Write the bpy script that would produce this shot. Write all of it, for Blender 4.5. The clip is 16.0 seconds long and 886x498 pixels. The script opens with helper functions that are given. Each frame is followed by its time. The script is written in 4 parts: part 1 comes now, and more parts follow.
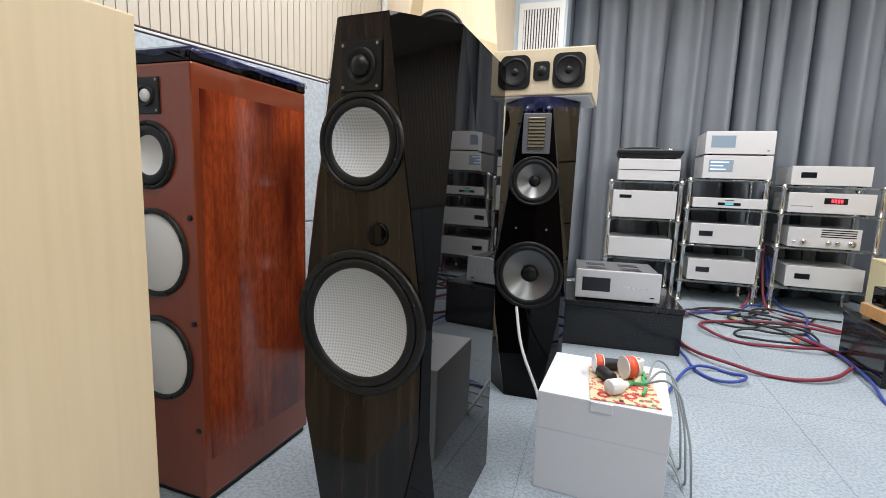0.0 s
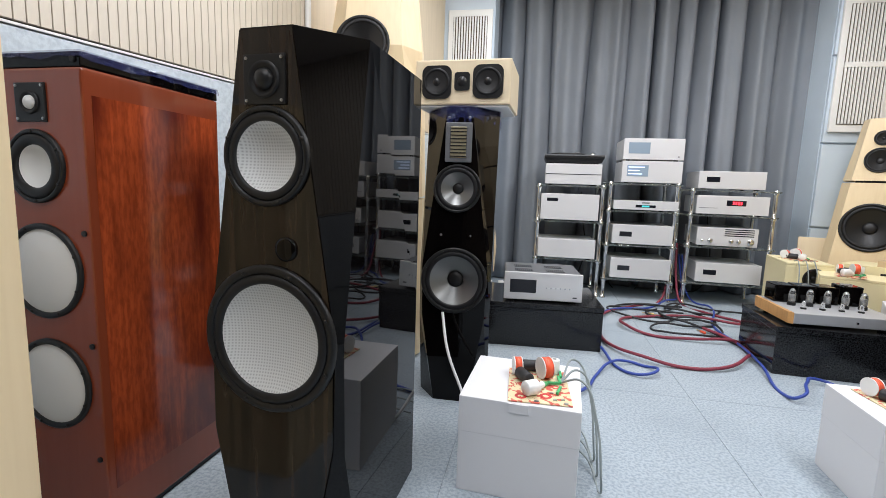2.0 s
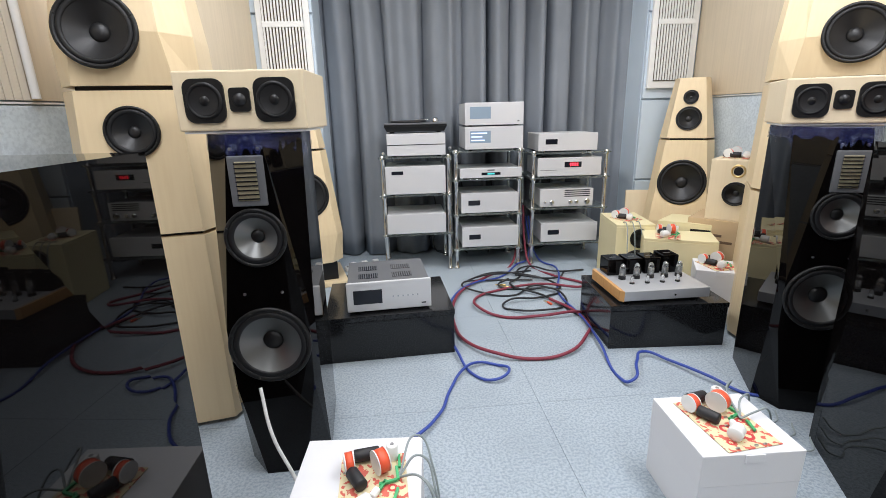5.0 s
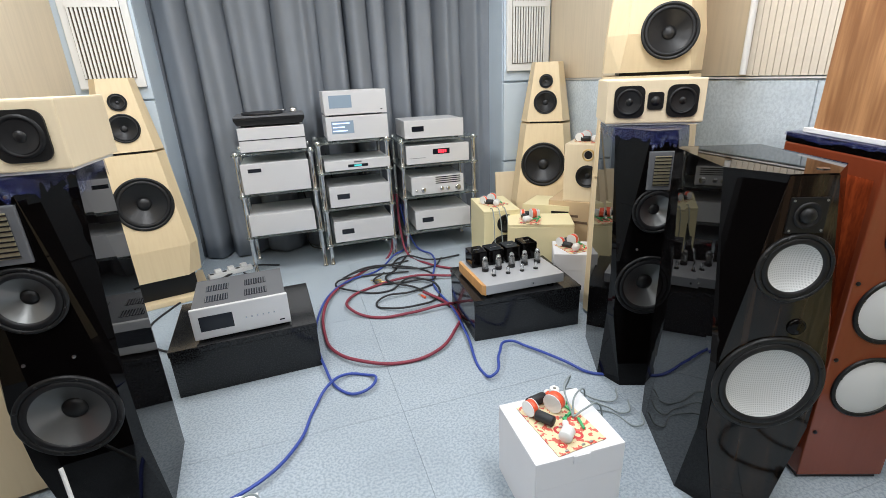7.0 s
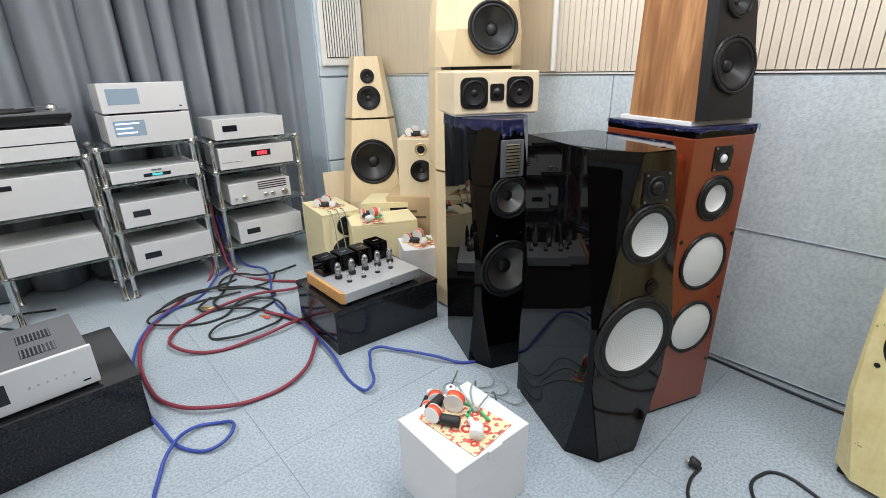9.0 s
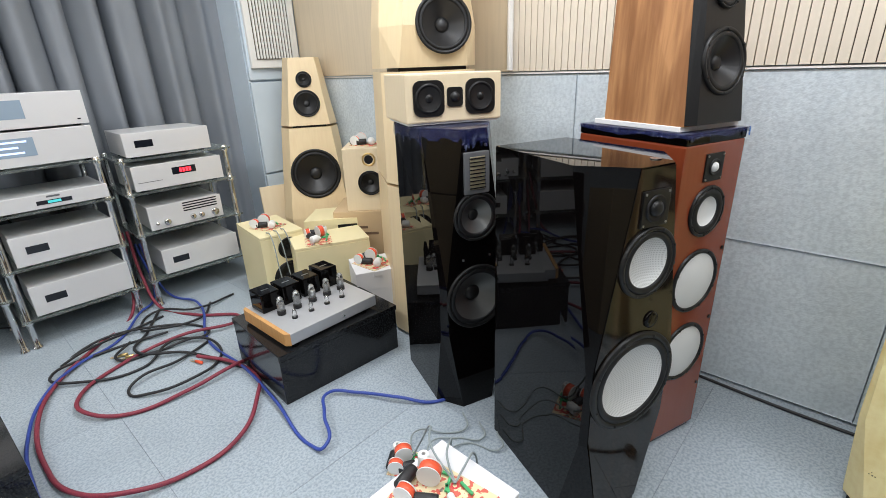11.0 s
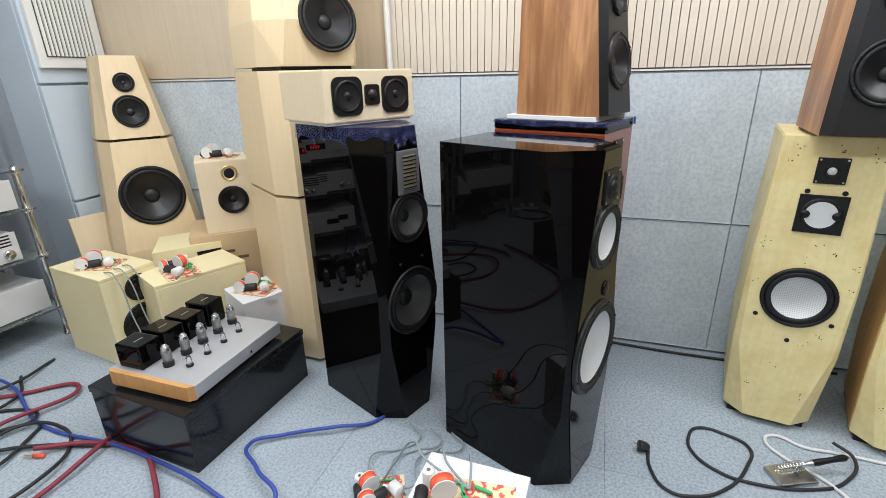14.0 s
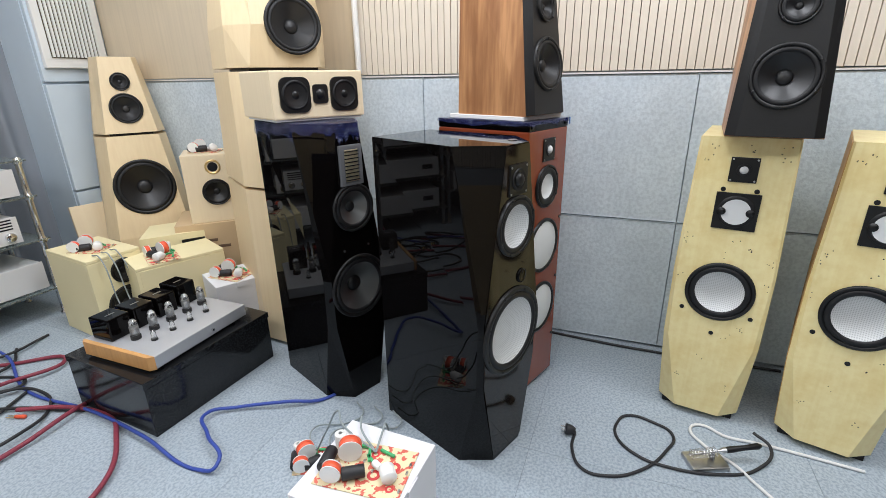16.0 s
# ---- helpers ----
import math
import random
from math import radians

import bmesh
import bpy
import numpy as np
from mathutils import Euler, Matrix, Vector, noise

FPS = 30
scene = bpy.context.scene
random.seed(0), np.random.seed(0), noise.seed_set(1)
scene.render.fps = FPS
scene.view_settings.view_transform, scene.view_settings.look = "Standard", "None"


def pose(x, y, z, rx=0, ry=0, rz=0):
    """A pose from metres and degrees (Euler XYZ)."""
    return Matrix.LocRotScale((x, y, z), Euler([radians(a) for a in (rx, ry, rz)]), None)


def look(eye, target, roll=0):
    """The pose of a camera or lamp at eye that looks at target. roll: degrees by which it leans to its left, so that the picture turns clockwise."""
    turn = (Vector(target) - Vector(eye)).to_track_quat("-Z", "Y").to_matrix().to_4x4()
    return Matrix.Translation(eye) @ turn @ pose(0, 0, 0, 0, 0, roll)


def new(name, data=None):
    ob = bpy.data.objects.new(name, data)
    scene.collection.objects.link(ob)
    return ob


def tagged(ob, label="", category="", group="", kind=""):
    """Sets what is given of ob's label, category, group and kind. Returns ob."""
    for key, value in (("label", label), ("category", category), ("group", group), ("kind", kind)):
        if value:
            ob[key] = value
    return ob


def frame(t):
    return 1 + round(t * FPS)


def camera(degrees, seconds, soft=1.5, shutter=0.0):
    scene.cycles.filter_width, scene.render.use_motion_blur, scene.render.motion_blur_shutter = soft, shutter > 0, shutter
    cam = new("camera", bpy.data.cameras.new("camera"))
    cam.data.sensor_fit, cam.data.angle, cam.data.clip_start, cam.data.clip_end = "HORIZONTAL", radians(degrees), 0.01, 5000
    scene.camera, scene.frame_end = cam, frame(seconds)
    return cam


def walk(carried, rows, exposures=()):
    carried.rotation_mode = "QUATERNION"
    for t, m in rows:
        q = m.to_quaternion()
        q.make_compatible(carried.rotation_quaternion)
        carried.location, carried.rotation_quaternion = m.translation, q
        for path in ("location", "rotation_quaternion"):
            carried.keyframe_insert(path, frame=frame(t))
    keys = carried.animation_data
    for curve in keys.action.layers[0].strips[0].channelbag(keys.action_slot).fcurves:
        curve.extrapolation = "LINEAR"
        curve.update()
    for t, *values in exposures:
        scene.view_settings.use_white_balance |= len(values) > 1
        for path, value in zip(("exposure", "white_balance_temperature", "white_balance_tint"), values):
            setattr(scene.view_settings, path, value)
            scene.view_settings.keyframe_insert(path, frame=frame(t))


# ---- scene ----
cam = camera(86.5, 16.0, soft=0.5)
PATH = [
    (0, look((-0.749, -4.415, 0.913), (-1.356, -2.53, 0.632), 2.0)),
    (0.5, look((-0.739, -4.398, 0.927), (-1.295, -2.498, 0.64), 2.2)),
    (1, look((-0.709, -4.417, 0.937), (-1.204, -2.499, 0.66), 1.8)),
    (1.5, look((-0.701, -4.421, 0.942), (-1.132, -2.487, 0.671), 1.9)),
    (2, look((-0.681, -4.411, 0.944), (-1.051, -2.464, 0.674), 1.9)),
    (2.5, look((-0.673, -4.363, 0.941), (-0.972, -2.406, 0.662), 2.1)),
    (3, look((-0.681, -4.319, 0.947), (-0.909, -2.35, 0.679), 1.4)),
    (3.5, look((-0.658, -4.246, 1.0), (-0.816, -2.275, 0.695), 0.8)),
    (4, look((-0.581, -4.23, 1.076), (-0.705, -2.267, 0.713), 0.5)),
    (4.5, look((-0.545, -4.190, 1.195), (-0.577, -2.235, 0.735), -0.6)),
    (5, look((-0.524, -4.018, 1.312), (-0.349, -2.105, 0.757), -1.4)),
    (7.5, look((-0.217, -3.881, 1.47), (0.544, -2.181, 0.742), -2.4)),
    (8, look((-0.271, -3.762, 1.45), (0.769, -2.216, 0.723), -2.3)),
    (8.5, look((-0.346, -3.734, 1.432), (0.809, -2.267, 0.715), -1.8)),
    (9, look((-0.378, -3.703, 1.428), (0.851, -2.296, 0.713), -1.2)),
    (11.5, look((-0.169, -3.367, 1.441), (1.28, -2.196, 0.714), -2.4)),
    (12, look((-0.239, -3.269, 1.443), (1.308, -2.234, 0.711), -2.4)),
    (12.5, look((-0.269, -3.181, 1.433), (1.347, -2.262, 0.696), -2.3)),
    (13, look((-0.317, -3.106, 1.416), (1.365, -2.299, 0.696), -1.8)),
    (13.5, look((-0.366, -3.039, 1.4), (1.374, -2.351, 0.693), -1.9)),
    (14, look((-0.387, -3.031, 1.392), (1.389, -2.432, 0.695), -1.3)),
    (14.5, look((-0.379, -3.059, 1.398), (1.409, -2.507, 0.692), -1.2)),
    (15, look((-0.371, -3.165, 1.409), (1.405, -2.589, 0.69), -1.3)),
    (15.5, look((-0.385, -3.297, 1.403), (1.37, -2.651, 0.694), -1.3)),
    (16, look((-0.41, -3.383, 1.381), (1.339, -2.699, 0.696), -0.9)),
]
walk(cam, PATH, ((0.0, 0.12, 6400, 13), (3.0, 0.08, 6250, 13), (5.0, 0.04, 6280, 13), (8.0, 0.04, 6330, 10), (12.5, 0.01, 6280, 11), (14.5, 0.00, 6200, 11), (16.0, -0.04, 6180, 12)))

# ---- world, lights, exposure ----
world = bpy.data.worlds.new("world")
scene.world = world
world.use_nodes = True
world.node_tree.nodes["Background"].inputs[0].default_value = (0.9, 0.95, 1.0, 1)
world.node_tree.nodes["Background"].inputs[1].default_value = 0.05
scene.view_settings.exposure = 0.0

CEIL = 2.9
WALL_L, WALL_R, BACK, REAR = -2.15, 2.07, 0.62, -6.0
LEFT_ANGLE = -12.0
RETURN = 0.08  # face of the two wall returns beside the curtain


def lamp(name, x, y, sx, sy, watts):
    data = bpy.data.lights.new(name, "AREA")
    data.shape, data.size, data.size_y, data.energy, data.color = "RECTANGLE", sx, sy, watts, (0.965, 0.985, 1.0)
    ob = new(name, data)
    ob.matrix_world = pose(x, y, CEIL - 0.06)
    return ob


# Added lamps, out of view; places and watts set to balance the room's brightness.
LAMP_AT = [(-1.1, -4.7), (1.0, -4.7), (-1.1, -3.0), (1.0, -3.0), (-0.9, -1.3), (1.0, -1.3)]
LAMP_WATTS = [18, 23, 20, 27, 25, 24]
for (lx, ly), power in zip(LAMP_AT, LAMP_WATTS):
    lamp("unseen_ceiling_lamp", lx, ly, 0.55, 1.1, power)


# ---- materials ----
def material(name, base, rough=0.5, metal=0.0, vary=0.12, scale=8.0, fine=0.0, fine_scale=300.0, bump=0.0, bump_scale=200.0,
             coat=0.0, spec=0.5, stretch=(1, 1, 1), dark=None, grain=0.0, emit=None, transmission=0.0, spots=0.0, random_tone=0.0, weave=0.0, alpha=1.0, edge=(0.35, 0.7)):
    m = bpy.data.materials.new(name)
    m.use_nodes = True
    t = m.node_tree
    b = t.nodes["Principled BSDF"]
    b.inputs["Base Color"].default_value = (*base, 1)
    b.inputs["Roughness"].default_value = rough
    b.inputs["Metallic"].default_value = metal
    b.inputs["Specular IOR Level"].default_value = spec
    b.inputs["Coat Weight"].default_value = coat
    b.inputs["Coat Roughness"].default_value = 0.03
    b.inputs["Transmission Weight"].default_value = transmission
    b.inputs["Alpha"].default_value = alpha
    if emit:
        b.inputs["Emission Color"].default_value = (*emit[0], 1)
        b.inputs["Emission Strength"].default_value = emit[1]
    co = t.nodes.new("ShaderNodeTexCoord")
    mp = t.nodes.new("ShaderNodeMapping")
    mp.inputs["Scale"].default_value = stretch
    t.links.new(co.outputs["Object"], mp.inputs[0])

    def noise_tex(sc, detail=4.0):
        n = t.nodes.new("ShaderNodeTexNoise")
        n.inputs["Scale"].default_value = sc
        n.inputs["Detail"].default_value = detail
        t.links.new(mp.outputs[0], n.inputs["Vector"])
        return n

    def mix(a, bcol, fac_socket, amount):
        mul = t.nodes.new("ShaderNodeMath")
        mul.operation = "MULTIPLY"
        mul.inputs[1].default_value = amount
        t.links.new(fac_socket, mul.inputs[0])
        x = t.nodes.new("ShaderNodeMix")
        x.data_type = "RGBA"
        t.links.new(mul.outputs[0], x.inputs[0])
        if isinstance(a, tuple):
            x.inputs[6].default_value = (*a, 1)
        else:
            t.links.new(a, x.inputs[6])
        x.inputs[7].default_value = (*bcol, 1)
        return x.outputs[2]

    deep = dark or tuple(c * 0.55 for c in base)
    out = base
    if vary:
        n1 = noise_tex(scale)
        ramp = t.nodes.new("ShaderNodeValToRGB")
        ramp.color_ramp.elements[0].position, ramp.color_ramp.elements[1].position = edge
        t.links.new(n1.outputs[0], ramp.inputs[0])
        out = mix(out, deep, ramp.outputs[0], vary)
    if grain:
        n2 = t.nodes.new("ShaderNodeTexNoise")
        mp2 = t.nodes.new("ShaderNodeMapping")
        mp2.inputs["Scale"].default_value = (60, 60, 2.2)
        t.links.new(co.outputs["Object"], mp2.inputs[0])
        t.links.new(mp2.outputs[0], n2.inputs["Vector"])
        n2.inputs["Scale"].default_value = 1.0
        n2.inputs["Detail"].default_value = 5
        r2 = t.nodes.new("ShaderNodeValToRGB")
        r2.color_ramp.elements[0].position, r2.color_ramp.elements[1].position = 0.4, 0.68
        t.links.new(n2.outputs[0], r2.inputs[0])
        out = mix(out, deep, r2.outputs[0], grain)
    if fine:
        n3 = noise_tex(fine_scale, 5)
        r3 = t.nodes.new("ShaderNodeValToRGB")
        r3.color_ramp.elements[0].position, r3.color_ramp.elements[1].position = 0.42, 0.62
        t.links.new(n3.outputs[0], r3.inputs[0])
        out = mix(out, deep, r3.outputs[0], fine)
    if spots:
        v = t.nodes.new("ShaderNodeTexVoronoi")
        v.inputs["Scale"].default_value = 14
        t.links.new(mp.outputs[0], v.inputs["Vector"])
        r4 = t.nodes.new("ShaderNodeValToRGB")
        r4.color_ramp.elements[0].position, r4.color_ramp.elements[1].position = 0.05, 0.09
        r4.color_ramp.elements[0].color, r4.color_ramp.elements[1].color = (1, 1, 1, 1), (0, 0, 0, 1)
        t.links.new(v.outputs["Distance"], r4.inputs[0])
        out = mix(out, (0.25, 0.14, 0.05), r4.outputs[0], spots)
    if weave:
        threads = []
        for axis in ("X", "Z"):
            v = t.nodes.new("ShaderNodeTexWave")
            v.bands_direction = axis
            v.inputs["Scale"].default_value = weave
            v.inputs["Distortion"].default_value = 0.6
            t.links.new(mp.outputs[0], v.inputs["Vector"])
            threads.append(v.outputs["Fac"])
        both = t.nodes.new("ShaderNodeMath")
        both.operation = "MULTIPLY"
        t.links.new(threads[0], both.inputs[0])
        t.links.new(threads[1], both.inputs[1])
        out = mix(out, tuple(c * 0.3 for c in base), both.outputs[0], 0.6)
    if random_tone:
        info = t.nodes.new("ShaderNodeObjectInfo")
        out = mix(out, tuple(c * 0.7 for c in base), info.outputs["Random"], random_tone)
    if not isinstance(out, tuple):
        t.links.new(out, b.inputs["Base Color"])
    if bump:
        nb = noise_tex(bump_scale, 3)
        bp = t.nodes.new("ShaderNodeBump")
        bp.inputs["Strength"].default_value = bump
        bp.inputs["Distance"].default_value = 0.004
        t.links.new(nb.outputs[0], bp.inputs["Height"])
        t.links.new(bp.outputs[0], b.inputs["Normal"])
    return m


M = {}
M["carpet"] = material("carpet", (0.425, 0.485, 0.535), 0.95, vary=0.3, scale=2.2, fine=0.56, fine_scale=95, bump=0.35, bump_scale=260, dark=(0.20, 0.24, 0.275), spec=0.12, random_tone=0.12)
M["carpet_back"] = material("carpet_backing", (0.16, 0.18, 0.20), 0.95, vary=0.2)
M["felt"] = material("felt_panel", (0.67, 0.745, 0.80), 0.95, vary=0.35, scale=9, fine=0.5, fine_scale=60, bump=0.5, bump_scale=120, dark=(0.42, 0.485, 0.54), spec=0.1, random_tone=0.12)
M["paint_blue"] = material("pale_blue_paint", (0.60, 0.69, 0.77), 0.8, vary=0.1, scale=3, bump=0.1)
M["slat"] = material("beige_slat", (0.71, 0.64, 0.535), 0.55, vary=0.08, scale=2, grain=0.08)
M["groove"] = material("dark_groove", (0.10, 0.075, 0.05), 0.9, vary=0.2)
M["birch"] = material("birch_board", (0.67, 0.57, 0.42), 0.5, vary=0.1, scale=3, grain=0.16)
M["ceiling"] = material("ceiling_paint", (0.82, 0.82, 0.80), 0.9, vary=0.05, scale=2)
M["white_paint"] = material("white_enamel", (0.82, 0.82, 0.80), 0.4, vary=0.05)
M["curtain"] = material("curtain_cloth", (0.275, 0.30, 0.334), 0.85, vary=0.2, scale=3, fine=0.2, fine_scale=500, spec=0.25)
M["blond"] = material("blond_veneer", (0.80, 0.645, 0.41), 0.38, vary=0.14, scale=2.5, grain=0.22, dark=(0.66, 0.49, 0.27))
M["maple"] = material("pale_maple_veneer", (0.83, 0.70, 0.49), 0.4, vary=0.12, scale=3, grain=0.15, dark=(0.68, 0.53, 0.33))
M["yellow"] = material("yellow_primer_board", (0.86, 0.745, 0.39), 0.42, vary=0.5, scale=7, grain=0.14, fine=0.16, fine_scale=38, dark=(0.66, 0.46, 0.13), bump=0.12, edge=(0.48, 0.72))
M["yellow_side"] = material("stained_raw_board", (0.66, 0.42, 0.16), 0.5, vary=0.6, scale=4, grain=0.3, dark=(0.30, 0.15, 0.05), stretch=(1, 1, 0.6))
M["mdf"] = material("yellow_mdf", (0.82, 0.73, 0.45), 0.6, vary=0.14, scale=4, dark=(0.6, 0.5, 0.24))
M["piano"] = material("black_lacquer", (0.0025, 0.002, 0.002), 0.02, vary=0.0, spec=0.2)
# Oak grain whose red-brown tint also paints in the neighbouring towers' reflections.
M["oakblack"] = material("black_stained_oak_lacquer", (0.003, 0.0026, 0.0022), 0.08, vary=0.0, grain=0.8, dark=(0.030, 0.018, 0.011), spec=0.38)
M["granite"] = material("polished_black_granite", (0.006, 0.006, 0.007), 0.12, vary=0.0, fine=0.42, fine_scale=130, dark=(0.045, 0.048, 0.05), spec=0.4)
M["mahogany"] = material("mahogany_gloss", (0.43, 0.075, 0.020), 0.12, vary=0.95, scale=4.0, grain=0.4, fine=0.35, fine_scale=55, dark=(0.085, 0.012, 0.006), coat=0.4, stretch=(2.2, 2.2, 0.6), edge=(0.36, 0.66))
M["mahogany_edge"] = material("mahogany_border", (0.22, 0.047, 0.019), 0.14, vary=0.45, scale=5, grain=0.45, dark=(0.20, 0.040, 0.015), coat=0.35, stretch=(2, 2, 0.5))
M["walnut"] = material("walnut_veneer", (0.52, 0.265, 0.115), 0.38, vary=0.75, scale=6, grain=0.55, dark=(0.235, 0.095, 0.036), stretch=(2.2, 2.2, 0.35), edge=(0.44, 0.60))
M["satin_black"] = material("satin_black", (0.006, 0.006, 0.0065), 0.42, vary=0.0, fine=0.2, dark=(0.018, 0.018, 0.018), spec=0.4)
M["rubber"] = material("rubber_surround", (0.006, 0.006, 0.007), 0.5, vary=0.0, spec=0.4)
M["cone_black"] = material("black_cone", (0.011, 0.011, 0.012), 0.42, vary=0.15)
M["cone_white"] = material("woven_white_cone", (0.66, 0.67, 0.665), 0.55, vary=0.06, weave=46.0)
M["cone_plain"] = material("white_cone", (0.68, 0.69, 0.69), 0.5, vary=0.06)
M["cone_silver"] = material("silver_cone", (0.19, 0.193, 0.19), 0.36, metal=0.85, vary=0.05)
M["chrome"] = material("chrome_steel", (0.72, 0.72, 0.72), 0.18, metal=1.0, vary=0.04)
M["steel"] = material("bare_steel", (0.5, 0.5, 0.5), 0.3, metal=1.0, vary=0.1)
M["silver"] = material("silver_aluminium_front", (0.73, 0.73, 0.74), 0.42, metal=0.25, vary=0.05, scale=3)
M["chassis"] = material("brushed_grey_chassis", (0.52, 0.53, 0.55), 0.4, metal=0.4, vary=0.08)
M["silver_dark"] = material("grey_amplifier_lid", (0.15, 0.155, 0.165), 0.5, metal=0.3, vary=0.08)
M["display"] = material("dark_display", (0.012, 0.014, 0.02), 0.12, vary=0.0)
M["display_blue"] = material("lit_grey_blue_display", (0.22, 0.27, 0.32), 0.2, vary=0.0, emit=((0.30, 0.42, 0.55), 0.25))
M["glow_red"] = material("red_digits", (0.6, 0.02, 0.02), 0.4, vary=0.0, emit=((1.0, 0.03, 0.05), 3.0))
M["glow_cyan"] = material("cyan_display", (0.05, 0.4, 0.4), 0.4, vary=0.0, emit=((0.1, 0.7, 0.7), 0.6))
M["text_blue"] = material("pale_display_rows", (0.6, 0.7, 0.9), 0.4, vary=0.0, emit=((0.55, 0.68, 1.0), 0.8))
M["glass"] = material("clear_glass_shelf", (0.86, 0.95, 0.91), 0.03, vary=0.0, transmission=0.9)
M["tube_glass"] = material("tube_glass", (0.93, 0.95, 0.95), 0.03, vary=0.0, transmission=0.92)
M["tube_plate"] = material("tube_plate_metal", (0.42, 0.43, 0.44), 0.35, metal=0.8, vary=0.3, scale=60, dark=(0.16, 0.16, 0.17))
M["card_white"] = material("white_cardboard", (0.74, 0.74, 0.76), 0.7, vary=0.05, scale=3, bump=0.05)
M["card_brown"] = material("brown_cardboard", (0.60, 0.44, 0.26), 0.8, vary=0.12, scale=5)
M["print_brown"] = material("dark_carton_print", (0.16, 0.10, 0.06), 0.8, vary=0.0)
M["board"] = material("circuit_board", (0.74, 0.64, 0.40), 0.5, vary=0.9, scale=42, dark=(0.60, 0.06, 0.045), edge=(0.53, 0.55))
M["board_red"] = material("red_board_print", (0.62, 0.05, 0.05), 0.5, vary=0.15)
M["copper_red"] = material("red_coil_winding", (0.86, 0.12, 0.05), 0.4, vary=0.15, scale=40)
M["plastic_white"] = material("white_plastic", (0.82, 0.82, 0.80), 0.4, vary=0.05)
M["plastic_green"] = material("green_plastic", (0.06, 0.42, 0.16), 0.4, vary=0.1)
M["cable_black"] = material("black_cable", (0.018, 0.018, 0.020), 0.55, vary=0.1)
M["cable_red"] = material("dark_red_braided_cable", (0.27, 0.035, 0.05), 0.6, vary=0.5, scale=220, dark=(0.05, 0.01, 0.05))
M["cable_blue"] = material("blue_braided_cable", (0.04, 0.08, 0.38), 0.5, vary=0.4, scale=220, dark=(0.01, 0.012, 0.07))
M["cable_grey"] = material("grey_wire", (0.27, 0.31, 0.31), 0.5, vary=0.1)
M["cable_white"] = material("white_wire", (0.72, 0.72, 0.70), 0.5, vary=0.1)
M["film_blue"] = material("clear_blue_wrapping_film", (0.05, 0.065, 0.24), 0.06, vary=0.6, scale=38, dark=(0.36, 0.42, 0.66), alpha=0.24, edge=(0.55, 0.62))
M["foam"] = material("white_foam", (0.8, 0.8, 0.8), 0.8, vary=0.05)
# Glow of the added ceiling panels, which stay out of view.
M["lamp_panel"] = material("added_lamp_diffuser", (0.9, 0.9, 0.9), 0.6, vary=0.0, emit=((1.0, 0.98, 0.94), 3.0))
M["cheek"] = material("oiled_orange_wood", (0.66, 0.36, 0.13), 0.42, vary=0.3, scale=8, grain=0.3, dark=(0.40, 0.19, 0.06))
# Unseen rear wall, dark so gloss fronts reflect little; nail holes use it too.
M["dark_brown"] = material("dark_grained_brown", (0.07, 0.045, 0.028), 0.5, vary=0.3, scale=3, grain=0.4)
M["tape_blue"] = material("blue_tape", (0.03, 0.20, 0.62), 0.4, vary=0.1)
M["gold"] = material("gilded_metal", (0.8, 0.58, 0.25), 0.3, metal=1.0, vary=0.1)
M["ribbon"] = material("ribbon_foil", (0.62, 0.56, 0.38), 0.35, metal=0.6, vary=0.1)


# ---- mesh helpers ----
def part(name, bm, mat, parent=None, label="", smooth=False):
    me = bpy.data.meshes.new(name)
    bmesh.ops.recalc_face_normals(bm, faces=bm.faces)
    bm.to_mesh(me)
    bm.free()
    me.materials.append(M[mat])
    if smooth:
        for p in me.polygons:
            p.use_smooth = True
    ob = new(name, me)
    if parent:
        ob.parent = parent
    if label:
        ob["label"] = label
    return ob


def thing(name, m, label, category, group="", kind=""):
    ob = new(name)
    ob.empty_display_size = 0.05
    ob.matrix_world = m
    return tagged(ob, label, category, group, kind)


def add_box(bm, x0, y0, z0, x1, y1, z1, bevel=0.0, m=None):
    r = bmesh.ops.create_cube(bm, size=1.0)
    vs = r["verts"]
    for v in vs:
        v.co = Vector(((x0 + x1) / 2 + v.co.x * (x1 - x0), (y0 + y1) / 2 + v.co.y * (y1 - y0), (z0 + z1) / 2 + v.co.z * (z1 - z0)))
    if bevel:
        es = list({e for v in vs for e in v.link_edges})
        vs = bmesh.ops.bevel(bm, geom=es, offset=bevel, segments=2, affect="EDGES", profile=0.6)["verts"]
    if m is not None:
        bmesh.ops.transform(bm, matrix=m, verts=list(vs))
    return vs


def box(x0, y0, z0, x1, y1, z1, bevel=0.0, m=None):
    bm = bmesh.new()
    add_box(bm, x0, y0, z0, x1, y1, z1, bevel, m)
    return bm


def add_lathe(bm, profile, seg=40, m=None):
    """profile: (radius, height) pairs, spun about z."""
    rings = []
    for r, h in profile:
        if r < 1e-6:
            rings.append([bm.verts.new((0, 0, h))])
        else:
            rings.append([bm.verts.new((r * math.cos(2 * math.pi * i / seg), r * math.sin(2 * math.pi * i / seg), h)) for i in range(seg)])
    for a, b in zip(rings, rings[1:]):
        for i in range(seg):
            j = (i + 1) % seg
            if len(a) == 1 and len(b) > 1:
                bm.faces.new((a[0], b[i], b[j]))
            elif len(b) == 1 and len(a) > 1:
                bm.faces.new((a[i], a[j], b[0]))
            elif len(a) > 1:
                bm.faces.new((a[i], a[j], b[j], b[i]))
    if m is not None:
        bmesh.ops.transform(bm, matrix=m, verts=[v for r in rings for v in r])


